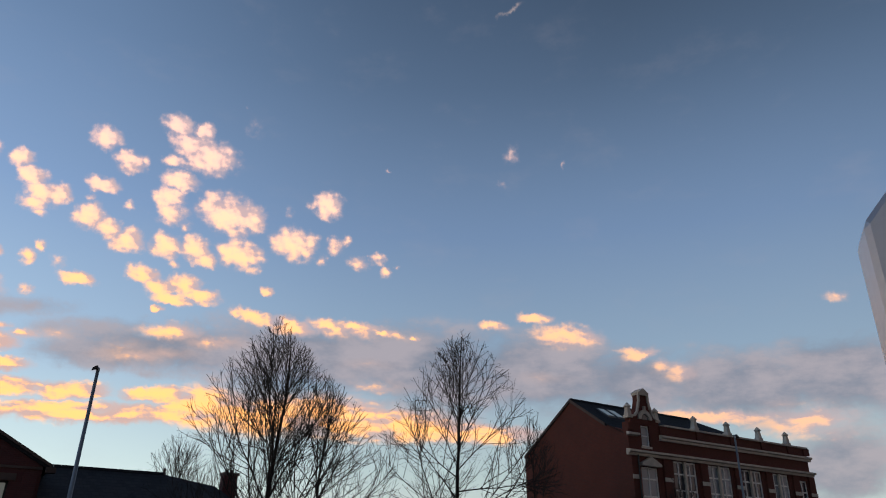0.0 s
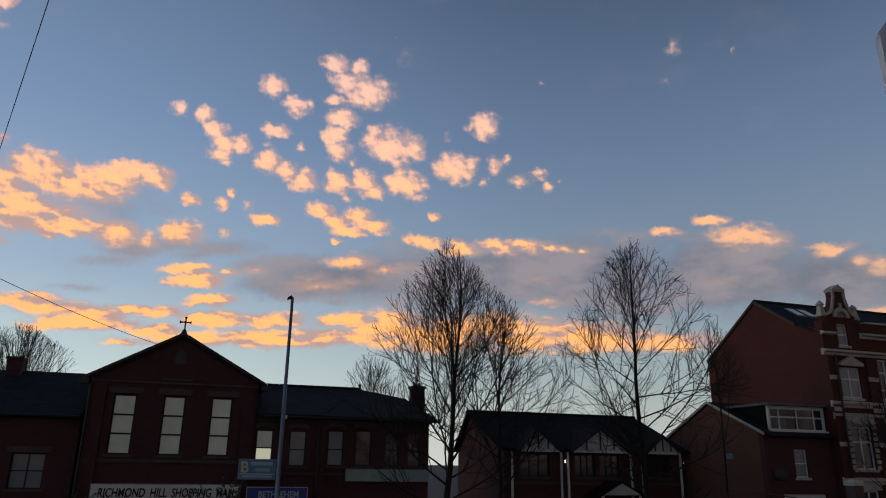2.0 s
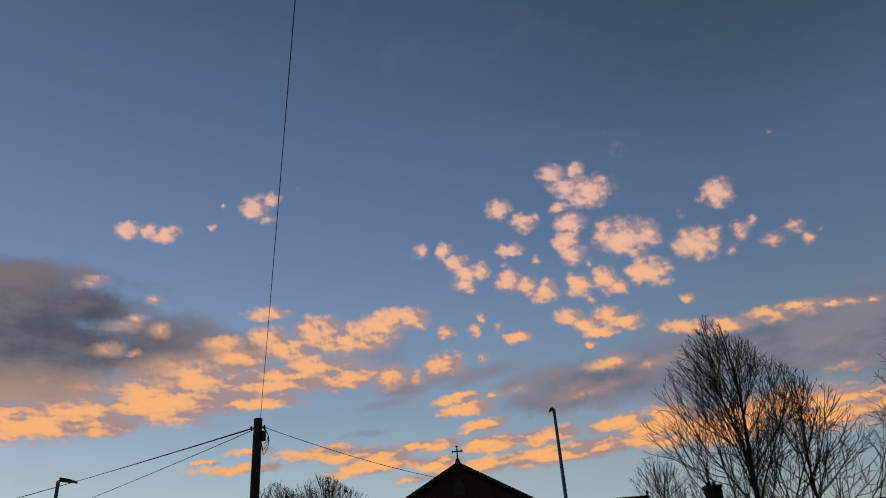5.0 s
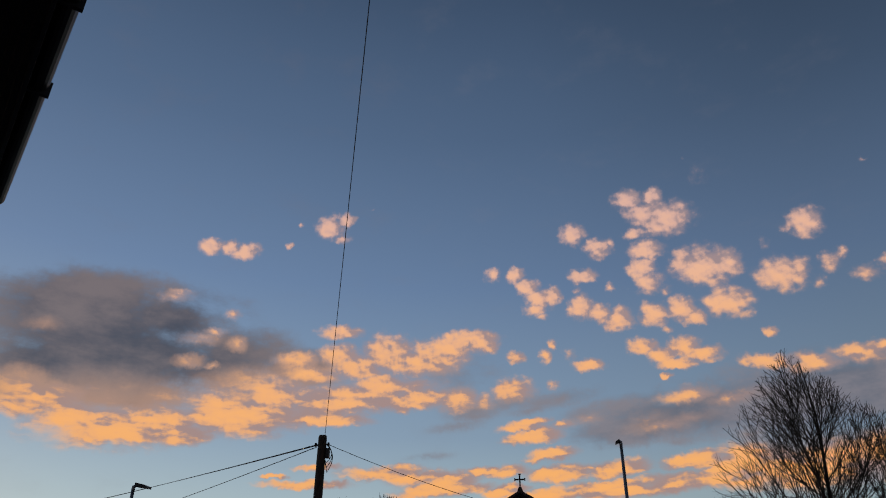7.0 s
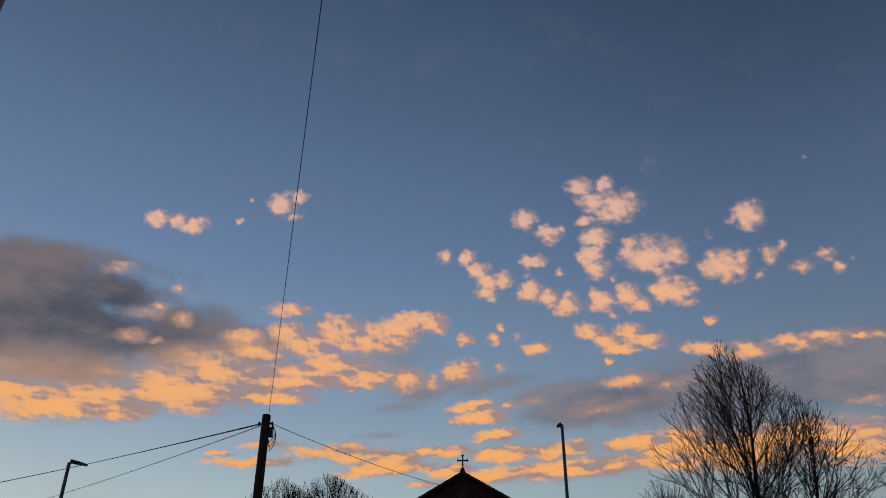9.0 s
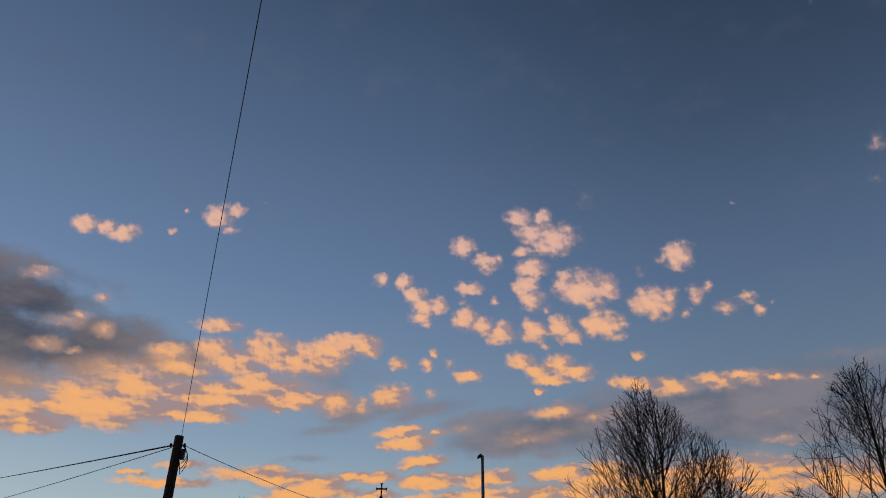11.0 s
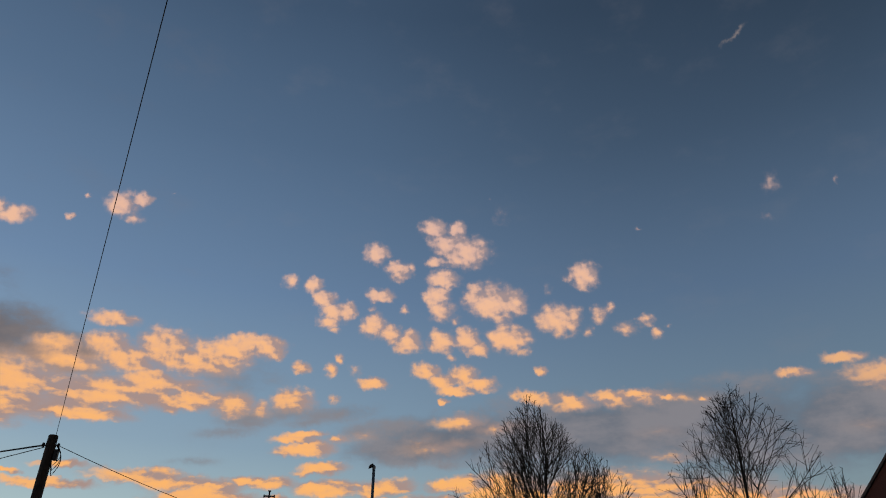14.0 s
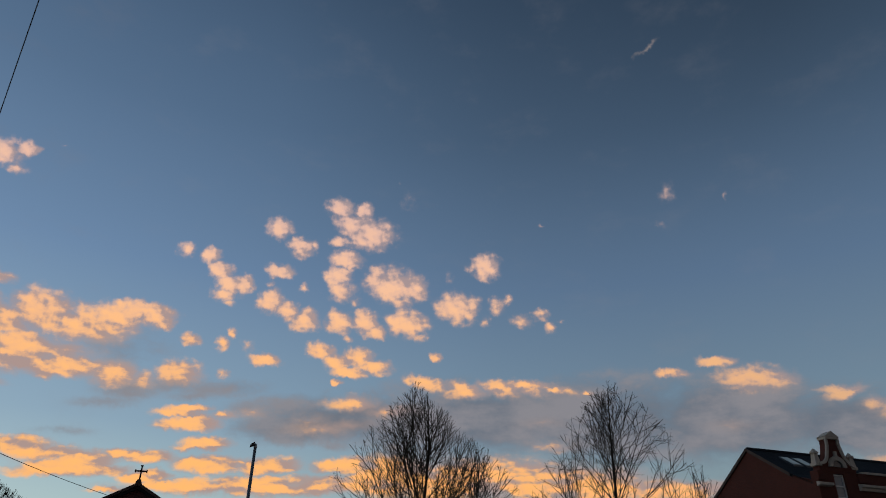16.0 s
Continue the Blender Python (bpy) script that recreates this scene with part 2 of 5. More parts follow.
bank(-24.9, 13.8, 7.92, 2.81, 4)
bank(-32.3, 12.9, 5.24, 2.26, 4)
bank(8.7, 13.5, 5.30, 1.10, -3)
bank(52.4, 18.6, 6.60, 3.25, -8)
bank(55.9, 16.1, 4.27, 2.55, -6)
bank(48.6, 18.1, 5.30, 2.66, -6)
bank(47.4, 20.4, 3.39, 2.12, -6)
bank(38.1, 17.9, 3.17, 1.04, -4, 0.6)
bank(49.1, 14.8, 5.47, 1.37, -6, 0.8)
bank(54.4, 20.5, 6.51, 2.43, -10)
bank(52.9, 19.0, 7.73, 3.25, -8)
bank(45.6, 17.9, 3.80, 2.11, -5, 0.8)
bank(-40.3, 12.1, 7.39, 2.43, 3)
bank(-47.1, 12.3, 5.23, 2.69, 4)
bank(-45.9, 6.2, 3.11, 2.49, -16)
bank(15.2, 16.0, 4.08, 0.68, -6, 0.4)
bank(11.1, 15.0, 3.96, 0.60, -4, 0.4)
bank(18.1, 15.2, 2.48, 0.41, -6, 0.3)
bank(23.5, 14.0, 2.66, 0.48, -7, 0.3)
bank(25.9, 11.6, 2.85, 0.38, -7, 0.25)
bank(24.0, 17.8, 4.71, 2.45, -7, 0.35)
bank(19.5, 16.1, 2.46, 0.91, -6, 0.5)
bank(22.2, 15.2, 2.35, 0.81, -7, 0.5)
bank(43.3, 18.2, 5.27, 2.48, -2, 0.75)
bank(36.0, 17.1, 3.50, 1.03, -0, 0.5)
bank(40.9, 15.4, 4.08, 1.07, -1, 0.45)
bank(47.9, 15.1, 4.77, 1.41, -3, 0.7)
puff(48.9, 12.8, 6.94, 1.67, -7)
puff(41.1, 14.2, 7.41, 1.76, -7)
puff(33.9, 15.5, 5.56, 1.30, -7)
puff(40.0, 16.5, 6.02, 1.30, -5, 0.8)
puff(29.8, 16.7, 5.09, 1.20, -3, 0.9)
puff(47.0, 14.7, 6.48, 1.67, -7, 0.6)
puff(51.6, 13.9, 5.56, 2.31, -4, 0.6)
bank(45.4, 16.9, 6.94, 2.08, -5, 0.8)
bank(51.0, 18.4, 6.48, 3.70, -4)
bank(48.8, 20.9, 6.02, 2.08, -5, 0.8)
bank(43.0, 18.9, 4.63, 1.85, -6, 0.7)
bank(35.8, 18.3, 3.24, 1.30, -4, 0.5)


def texture(shift):
    """Cloud grain: rounded heads high up, long level streaks low down."""
    at = wvec("ADD", plane, shift)
    heads = wnoise(wvec("MULTIPLY", at, (0.9, 1.1, 1.0)), 1.0, 5.0, 0.46, 3.0)
    bands = wnoise(wvec("MULTIPLY", wvec("ADD", at, wvec("MULTIPLY", push, (1.2, 0.8, 0.0))), (0.34, 1.0, 1.0)), 1.0, 6.0, 0.5, 9.0)
    low = wsmooth(rise, 21.0, 15.0, 0.0, 0.72)
    return wmath("ADD", wmath("MULTIPLY", heads, wmath("SUBTRACT", 1.0, low)), wmath("MULTIPLY", bands, low))


billow = texture((0.0, 0.0, 0.0))
relief = wmath("SUBTRACT", billow, texture((0.16, -0.22, 0.0)))
soft_lit = wmath("MULTIPLY_ADD", wmath("SUBTRACT", billow, 0.5), wsmooth(rise, 15.0, 21.0, 0.82, 0.8), fields["lit"])
lit_cover = wmath("MULTIPLY", wsmooth(soft_lit, 0.14, 0.66), wsmooth(fields["lit"], 0.10, 0.36))
streak = wnoise(wvec("MULTIPLY", plane, (0.5, 1.0, 1.0)), 0.26, 7.0, 0.6, 9.0)
grey_cover = wsmooth(wmath("ADD", fields["grey"], wmath("MULTIPLY", wmath("SUBTRACT", streak, 0.5), 1.7)), 0.06, 0.66)
grey_cover = wmath("MULTIPLY", grey_cover, wsmooth(fields["grey"], 0.0, 0.25))

# clear sky
sky = wnode("ShaderNodeTexSky", sky_type="NISHITA", sun_disc=False, sun_elevation=radians(SUN_EL), sun_rotation=radians(-SUN_AZ))
air = wvec("SCALE", sky.outputs[0])
air.node.inputs["Scale"].default_value = 0.1
height = wmath("DIVIDE", rise, 60.0, clamp=True)
evening = wramp(height, [(0.0, (0.57, 0.61, 0.57)), (0.10, (0.385, 0.48, 0.50)), (0.22, (0.235, 0.325, 0.43)), (0.42, (0.135, 0.21, 0.35)),
                         (0.62, (0.078, 0.128, 0.222)), (0.8, (0.047, 0.08, 0.145)), (1.0, (0.042, 0.068, 0.125))])
# the afterglow is brightest ahead and to the left; behind the viewer the sky is darker, with a dull pink belt low down
glow_way = wnode("ShaderNodeVectorMath", operation="DOT_PRODUCT")
wput(glow_way, 0, way)
glow_way.inputs[1].default_value = (-math.sin(radians(38)), math.cos(radians(38)), 0.0)
side = wmath("MULTIPLY", wsmooth(glow_way.outputs["Value"], -0.85, 0.15, 0.32, 0.98), wsmooth(glow_way.outputs["Value"], 0.45, 1.0, 1.02, 1.3))
belt = wmath("MULTIPLY", wsmooth(glow_way.outputs["Value"], 0.0, -0.7), wsmooth(rise, 28.0, 4.0))
evening_lit = wnode("ShaderNodeVectorMath", operation="SCALE")
wput(evening_lit, 0, evening)
overhead = wmath("MULTIPLY_ADD", wmath("MULTIPLY", wmath("MINIMUM", wmath("MAXIMUM", sep.outputs[0], -0.2), 0.42), wsmooth(rise, 25.0, 48.0)), -0.9, 1.0)
wput(evening_lit, "Scale", wmath("MULTIPLY", wmath("MULTIPLY", side, overhead), wmath("MULTIPLY_ADD", wmath("MINIMUM", sep.outputs[0], 0.12), -0.32, 1.0)))
clear = wmix(belt, wmix(0.8, air, evening_lit.outputs[0]), (0.27, 0.205, 0.19, 1))

# cloud colours: glowing orange low down, pink higher, slate grey where the banks shade themselves
warm = wramp(height, [(0.0, (1.14, 0.50, 0.15)), (0.18, (1.14, 0.52, 0.17)), (0.32, (1.12, 0.54, 0.24)), (0.42, (1.03, 0.565, 0.385)), (0.52, (0.93, 0.54, 0.44)), (0.7, (0.55, 0.42, 0.37))])
turned = wsmooth(turn, -42.0, -10.0)
warm = wmix(turned, wmix(0.6, warm, (0.52, 0.36, 0.32, 1)), warm)
shade = wmix(0.62, wmix(0.5, warm, (0.50, 0.30, 0.26, 1)), (0.25, 0.245, 0.31, 1))
patch = wmath("MULTIPLY", wmath("SUBTRACT", wnoise(wvec("MULTIPLY", plane, (0.6, 1.2, 1.0)), 0.4, 3.0, 0.5, 14.0), 0.5), 1.3)
facing = wmath("SUBTRACT", fields["lit"], wmath("MULTIPLY", fields["under"], 0.85))
tone = wmath("MULTIPLY_ADD", relief, wsmooth(rise, 15.0, 22.0, 2.5, 2.0), wmath("MULTIPLY_ADD", facing, 1.0, wmath("MULTIPLY_ADD", soft_lit, 0.42, wmath("MULTIPLY_ADD", fields["grey"], -0.25, patch))))
lit_col = wmix(wsmooth(tone, wsmooth(rise, 15.0, 22.0, 0.12, -0.02), 0.58), shade, wmix(wsmooth(rise, 14.0, 25.0, 0.08, 0.22), warm, (0.50, 0.38, 0.36, 1)))
lit_col = wmix(wsmooth(tone, 0.45, 0.95), lit_col, wmix(1.0, warm, (1.03, 1.03, 0.95, 1), "MULTIPLY"))
light_bank = wmix(wsmooth(streak, 0.36, 0.62), (0.15, 0.165, 0.21, 1), (0.285, 0.255, 0.28, 1))
dark_bank = wmix(wsmooth(streak, 0.32, 0.66), (0.075, 0.075, 0.097, 1), (0.23, 0.18, 0.175, 1))
grey_col = wmix(wsmooth(turn, 22.0, 36.0), light_bank, dark_bank)
# the banks are lit warm from below where glowing cloud stands against them
grey_col = wmix(wmath("MULTIPLY", wsmooth(fields["lit"], 0.1, 0.6), wsmooth(turn, -5.0, 30.0, 0.15, 0.7)), grey_col, wmix(0.35, (0.40, 0.27, 0.23, 1), warm))
lit_in_bank = wmath("MULTIPLY", lit_cover, wsmooth(wmath("SUBTRACT", soft_lit, wmath("MULTIPLY", fields["grey"], wsmooth(turn, 18.0, 34.0, 0.5, 0.8))), -0.18, 0.66))
whole = wmix(wmath("MULTIPLY", grey_cover, 0.9), clear, grey_col)
whole = wmix(wmath("MULTIPLY", lit_in_bank, 0.95), whole, lit_col)
back = wnode("ShaderNodeBackground")
wput(back, 0, whole)
back.inputs[1].default_value = 1.0
wt.links.new(back.outputs[0], wnode("ShaderNodeOutputWorld").inputs[0])

sun = new("sun", bpy.data.lights.new("sun", "SUN"))
sun.data.energy, sun.data.angle, sun.data.color = 0.1, radians(3.0), (1.0, 0.62, 0.36)
a, e = radians(SUN_AZ), radians(SUN_EL)
sun.matrix_world = look((-math.sin(a) * math.cos(e) * 50, math.cos(a) * math.cos(e) * 50, math.sin(e) * 50 + 3), (0, 0, 3))

# ---------------------------------------------------------------- materials
def material(name, colour, rough=0.8, metal=0.0, vary=0.25, scale=3.0, bump=0.15, fine=40.0, coat=0.0):
    """A plain surface with stains at one scale and grain at another."""
    m = bpy.data.materials.new(name)
    m.use_nodes = True
    t = m.node_tree
    b = t.nodes["Principled BSDF"]
    co = t.nodes.new("ShaderNodeTexCoord")
    n1, n2 = t.nodes.new("ShaderNodeTexNoise"), t.nodes.new("ShaderNodeTexNoise")
    for n, sc in ((n1, scale), (n2, fine)):
        n.inputs["Scale"].default_value, n.inputs["Detail"].default_value = sc, 5
        t.links.new(co.outputs["Object"], n.inputs["Vector"])
    mix = t.nodes.new("ShaderNodeMix")
    mix.data_type = "RGBA"
    mix.inputs[6].default_value = (*[c * (1 - vary) for c in colour], 1)
    mix.inputs[7].default_value = (*[min(1, c * (1 + vary)) for c in colour], 1)
    add = t.nodes.new("ShaderNodeMath")
    add.operation = "MULTIPLY_ADD"
    add.inputs[1].default_value = 0.4
    t.links.new(n2.outputs["Fac"], add.inputs[0])
    sub = t.nodes.new("ShaderNodeMath")
    sub.operation = "MULTIPLY"
    sub.inputs[1].default_value = 0.6
    t.links.new(n1.outputs["Fac"], sub.inputs[0])
    t.links.new(sub.outputs[0], add.inputs[2])
    ramp = t.nodes.new("ShaderNodeMapRange")
    ramp.inputs[1].default_value, ramp.inputs[2].default_value = 0.3, 0.7
    t.links.new(add.outputs[0], ramp.inputs[0])
    t.links.new(ramp.outputs[0], mix.inputs[0])
    t.links.new(mix.outputs[2], b.inputs["Base Color"])
    b.inputs["Roughness"].default_value, b.inputs["Metallic"].default_value = rough, metal
    b.inputs["Coat Weight"].default_value = coat
    if bump:
        bp = t.nodes.new("ShaderNodeBump")
        bp.inputs["Strength"].default_value, bp.inputs["Distance"].default_value = bump, 0.02
        t.links.new(add.outputs[0], bp.inputs["Height"])
        t.links.new(bp.outputs[0], b.inputs["Normal"])
    return m


def coursed(name, c1, c2, joint, width, height, gap, rough=0.9, running="walls", bump=0.5):
    """Bricks or slates in courses, with stains; the running length is x + y so that it turns corners."""
    m = material(name, c1, rough, scale=0.7, vary=0.3)
    t = m.node_tree
    b = t.nodes["Principled BSDF"]
    stain = b.inputs["Base Color"].links[0].from_socket
    co = t.nodes.new("ShaderNodeTexCoord")
    s = t.nodes.new("ShaderNodeSeparateXYZ")
    t.links.new(co.outputs["Object"], s.inputs[0])
    run = s.outputs[0]
    if running == "walls":
        ad = t.nodes.new("ShaderNodeMath")
        t.links.new(s.outputs[0], ad.inputs[0])
        t.links.new(s.outputs[1], ad.inputs[1])
        run = ad.outputs[0]
    c = t.nodes.new("ShaderNodeCombineXYZ")
    t.links.new(run, c.inputs[0])
    t.links.new(s.outputs[2], c.inputs[1])
    br = t.nodes.new("ShaderNodeTexBrick")
    t.links.new(c.outputs[0], br.inputs["Vector"])
    br.inputs["Scale"].default_value = 1.0
    br.inputs["Color1"].default_value, br.inputs["Color2"].default_value, br.inputs["Mortar"].default_value = (*c1, 1), (*c2, 1), (*joint, 1)
    br.inputs["Brick Width"].default_value, br.inputs["Row Height"].default_value, br.inputs["Mortar Size"].default_value = width, height, gap
    mx = t.nodes.new("ShaderNodeMix")
    mx.data_type = "RGBA"
    mx.inputs[0].default_value = 0.55
    t.links.new(stain, mx.inputs[6])
    t.links.new(br.outputs["Color"], mx.inputs[7])
    t.links.new(mx.outputs[2], b.inputs["Base Color"])
    bp = t.nodes.new("ShaderNodeBump")
    bp.inputs["Strength"].default_value, bp.inputs["Distance"].default_value, bp.invert = bump, 0.01, True
    t.links.new(br.outputs["Fac"], bp.inputs["Height"])
    t.links.new(b.inputs["Normal"].links[0].from_socket, bp.inputs["Normal"])
    t.links.new(bp.outputs[0], b.inputs["Normal"])
    return m


def glazing(name, colour, rough=0.08):
    m = material(name, colour, rough, vary=0.2, scale=1.5, bump=0.03)
    m.node_tree.nodes["Principled BSDF"].inputs["Specular IOR Level"].default_value = 0.7
    return m


BRICK = coursed("dark_red_brick", (0.092, 0.027, 0.027), (0.06, 0.019, 0.019), (0.045, 0.034, 0.032), 0.225, 0.075, 0.010)
RED_BRICK = coursed("red_brick", (0.105, 0.024, 0.014), (0.075, 0.018, 0.011), (0.05, 0.028, 0.02), 0.225, 0.075, 0.010)
ORANGE_BRICK = coursed("orange_brick", (0.15, 0.055, 0.032), (0.12, 0.045, 0.027), (0.10, 0.07, 0.053), 0.225, 0.075, 0.010)
SLATE = coursed("roof_slate", (0.03, 0.03, 0.032), (0.012, 0.013, 0.016), (0.008, 0.008, 0.009), 0.28, 0.16, 0.014, 0.7, running="roof")
DARK_TILE = coursed("dark_roof_tile", (0.014, 0.013, 0.013), (0.009, 0.009, 0.009), (0.008, 0.008, 0.008), 0.22, 0.14, 0.012, 0.8, running="roof")
for roofing in (SLATE, DARK_TILE):
    roofing.node_tree.nodes["Principled BSDF"].inputs["Specular IOR Level"].default_value = 0.08
STONE = material("sandstone", (0.50, 0.44, 0.37), 0.85, vary=0.3, scale=1.6)
SOOTY = material("sooty_stone", (0.085, 0.06, 0.052), 0.9, vary=0.3, scale=1.2)
WHITE = material("white_paint", (0.70, 0.70, 0.67), 0.5, vary=0.1, scale=2.0, bump=0.05)
RENDERED = material("white_render", (0.55, 0.55, 0.53), 0.85, vary=0.18, scale=1.0)
TIMBER = material("black_timber", (0.025, 0.022, 0.02), 0.7, vary=0.3)
LEAD = material("lead_flashing", (0.12, 0.125, 0.135), 0.6, 0.3)
GLASS = glazing("dark_window_glass", (0.03, 0.035, 0.045))
BLIND = glazing("glass_over_pale_blind", (0.52, 0.54, 0.48), 0.16)
CURTAIN = glazing("glass_over_net_curtain", (0.20, 0.23, 0.26), 0.12)
GALV = material("galvanised_steel", (0.28, 0.29, 0.30), 0.45, 0.7, vary=0.15, fine=90)
BLACK = material("black_plastic", (0.015, 0.015, 0.016), 0.5, vary=0.2)
POLEWOOD = material("creosoted_pole", (0.05, 0.034, 0.024), 0.9, vary=0.35, scale=6)
CABLE = material("black_cable", (0.012, 0.012, 0.013), 0.6, vary=0.1, bump=0)
BARK = material("dark_bark", (0.02, 0.015, 0.012), 0.95, vary=0.35, scale=8, bump=0.5)
LEAF = material("evergreen_leaf", (0.06, 0.085, 0.03), 0.6, vary=0.4, scale=9)
DEAD = material("withered_leaf", (0.09, 0.05, 0.025), 0.8, vary=0.3)
ASPHALT = material("worn_asphalt", (0.05, 0.05, 0.052), 0.95, vary=0.3, scale=0.6, fine=60, bump=0.3)
SIGN_WHITE = material("white_sign_board", (0.75, 0.75, 0.72), 0.4, vary=0.1, scale=1.2, bump=0.03)
SIGN_BLUE = material("blue_sign_board", (0.03, 0.06, 0.30), 0.4, vary=0.15, bump=0.03)
SIGN_PALE = material("pale_blue_sign_board", (0.10, 0.28, 0.46), 0.4, vary=0.25, scale=2.5, bump=0.03)
SIGN_GREEN = material("grey_green_sign_board", (0.30, 0.38, 0.36), 0.5, vary=0.2, bump=0.03)
INK = material("black_lettering", (0.02, 0.02, 0.025), 0.5, vary=0.1, bump=0)
CREAM = material("cream_lettering", (0.75, 0.66, 0.36), 0.5, vary=0.1, bump=0)
PALE_INK = material("pale_lettering", (0.45, 0.52, 0.60), 0.5, vary=0.1, bump=0)
PANEL = material("grey_coated_metal", (0.88, 0.80, 0.75), 0.36, 0.7, vary=0.06, scale=2.0, fine=120, bump=0.04)
SMOKED = material("smoked_panel", (0.02, 0.021, 0.024), 0.15, vary=0.1, bump=0)


def glow(name, colour, strength):
    m = bpy.data.materials.new(name)
    m.use_nodes = True
    b = m.node_tree.nodes["Principled BSDF"]
    b.inputs["Base Color"].default_value = (*colour, 1)
    b.inputs["Emission Color"].default_value, b.inputs["Emission Strength"].default_value = (*colour, 1), strength
    return m


LAMP_ON = glow("lit_lamp", (1.0, 0.93, 0.78), 3.0)
# a faint greenish glow is added to the pale blind panes, rooflights included
blind = BLIND.node_tree.nodes["Principled BSDF"]
blind.inputs["Emission Color"].default_value, blind.inputs["Emission Strength"].default_value = (0.80, 0.90, 0.78, 1), 0.035
LIT_ROOM = glow("lit_room_blind", (0.80, 0.82, 0.62), 0.42)

# ---------------------------------------------------------------- helpers
STREET = pose(0, 0, 0, 0, 0, 15)          # the street runs at 15 degrees: x along the fronts, y away from the viewer
GROUND = -0.5


def bm_new():
    return bmesh.new()


def box(bm, x0, x1, y0, y1, z0, z1):
    v = [bm.verts.new((x, y, z)) for x in (x0, x1) for y in (y0, y1) for z in (z0, z1)]
    for f in ((0, 1, 3, 2), (4, 6, 7, 5), (0, 4, 5, 1), (2, 3, 7, 6), (0, 2, 6, 4), (1, 5, 7, 3)):
        bm.faces.new([v[i] for i in f])


def prism(bm, outline, y0, y1):
    """An outline in x and z, carried from y0 to y1."""
    a = [bm.verts.new((x, y0, z)) for x, z in outline]
    b = [bm.verts.new((x, y1, z)) for x, z in outline]
    bm.faces.new(a), bm.faces.new(b[::-1])
    for i in range(len(a)):
        j = (i + 1) % len(a)
        bm.faces.new((a[j], a[i], b[i], b[j]))


def prism_side(bm, outline, x0, x1):
    """An outline in y and z, carried from x0 to x1."""
    a = [bm.verts.new((x0, y, z)) for y, z in outline]
    b = [bm.verts.new((x1, y, z)) for y, z in outline]
    bm.faces.new(a), bm.faces.new(b[::-1])
    for i in range(len(a)):
        j = (i + 1) % len(a)
        bm.faces.new((a[j], a[i], b[i], b[j]))


def pierced(bm, x0, x1, z0, z1, y0, y1, holes=()):
    """A wall from x0 to x1 and z0 to z1, y0 to y1 thick, with holes (x0, x1, z0, z1) right through it."""
    xs = sorted({x0, x1, *[h[i] for h in holes for i in (0, 1)]})
    zs = sorted({z0, z1, *[h[i] for h in holes for i in (2, 3)]})
    grid = {}

    def at(i, j):
        if (i, j) not in grid:
            grid[i, j] = bm.verts.new((xs[i], y0, zs[j]))
        return grid[i, j]
    faces = []
    for i in range(len(xs) - 1):
        for j in range(len(zs) - 1):
            cx, cz = (xs[i] + xs[i + 1]) / 2, (zs[j] + zs[j + 1]) / 2
            if not any(h[0] < cx < h[1] and h[2] < cz < h[3] for h in holes):
                faces.append(bm.faces.new((at(i, j), at(i + 1, j), at(i + 1, j + 1), at(i, j + 1))))
    r = bmesh.ops.extrude_face_region(bm, geom=faces, use_keep_orig=True)
    bmesh.ops.translate(bm, vec=(0, y1 - y0, 0), verts=[g for g in r["geom"] if isinstance(g, bmesh.types.BMVert)])


def slab(bm, a, b, c, d, thick):
    """A roof slope through four corners, thick downwards."""
    top = [bm.verts.new(p) for p in (a, b, c, d)]
    low = [bm.verts.new((p[0], p[1], p[2] - thick)) for p in (a, b, c, d)]
    bm.faces.new(top), bm.faces.new(low[::-1])
    for i in range(4):
        j = (i + 1) % 4
        bm.faces.new((top[j], top[i], low[i], low[j]))


def tri_slab(bm, a, b, c, thick):
    top = [bm.verts.new(p) for p in (a, b, c)]
    low = [bm.verts.new((p[0], p[1], p[2] - thick)) for p in (a, b, c)]
    bm.faces.new(top), bm.faces.new(low[::-1])
    for i in range(3):
        j = (i + 1) % 3
        bm.faces.new((top[j], top[i], low[i], low[j]))


def tube(bm, points, radii, sides=8):
    rings = []
    for i, p in enumerate(points):
        p = Vector(p)
        d = (Vector(points[min(i + 1, len(points) - 1)]) - Vector(points[max(i - 1, 0)])).normalized()
        s = d.orthogonal().normalized()
        o = d.cross(s)
        r = radii[i] if isinstance(radii, (list, tuple)) else radii
        rings.append([bm.verts.new(p + (s * math.cos(k * 2 * math.pi / sides) + o * math.sin(k * 2 * math.pi / sides)) * r) for k in range(sides)])
    for a, b in zip(rings, rings[1:]):
        for k in range(sides):
            bm.faces.new((a[k], a[(k + 1) % sides], b[(k + 1) % sides], b[k]))
    bm.faces.new(rings[0][::-1]), bm.faces.new(rings[-1])


def part(name, bm, mat, parent=None, label="", bevel=0.0, smooth=False):
    """Links a bmesh as one mesh object under a thing or under a part."""
    bmesh.ops.recalc_face_normals(bm, faces=bm.faces[:])
    if bevel:
        bmesh.ops.bevel(bm, geom=bm.edges[:], offset=bevel, segments=1, affect="EDGES", clamp_overlap=True)
    me = bpy.data.meshes.new(name)
    bm.to_mesh(me)
    bm.free()
    me.materials.append(mat)
    if smooth:
        for p in me.polygons:
            p.use_smooth = True
    ob = new(name, me)
    ob.parent = parent
    return tagged(ob, label)


def boxed(name, mat, parent, *dims, label="", bevel=0.0):
    bm = bm_new()
    box(bm, *dims)
    return part(name, bm, mat, parent, label, bevel)


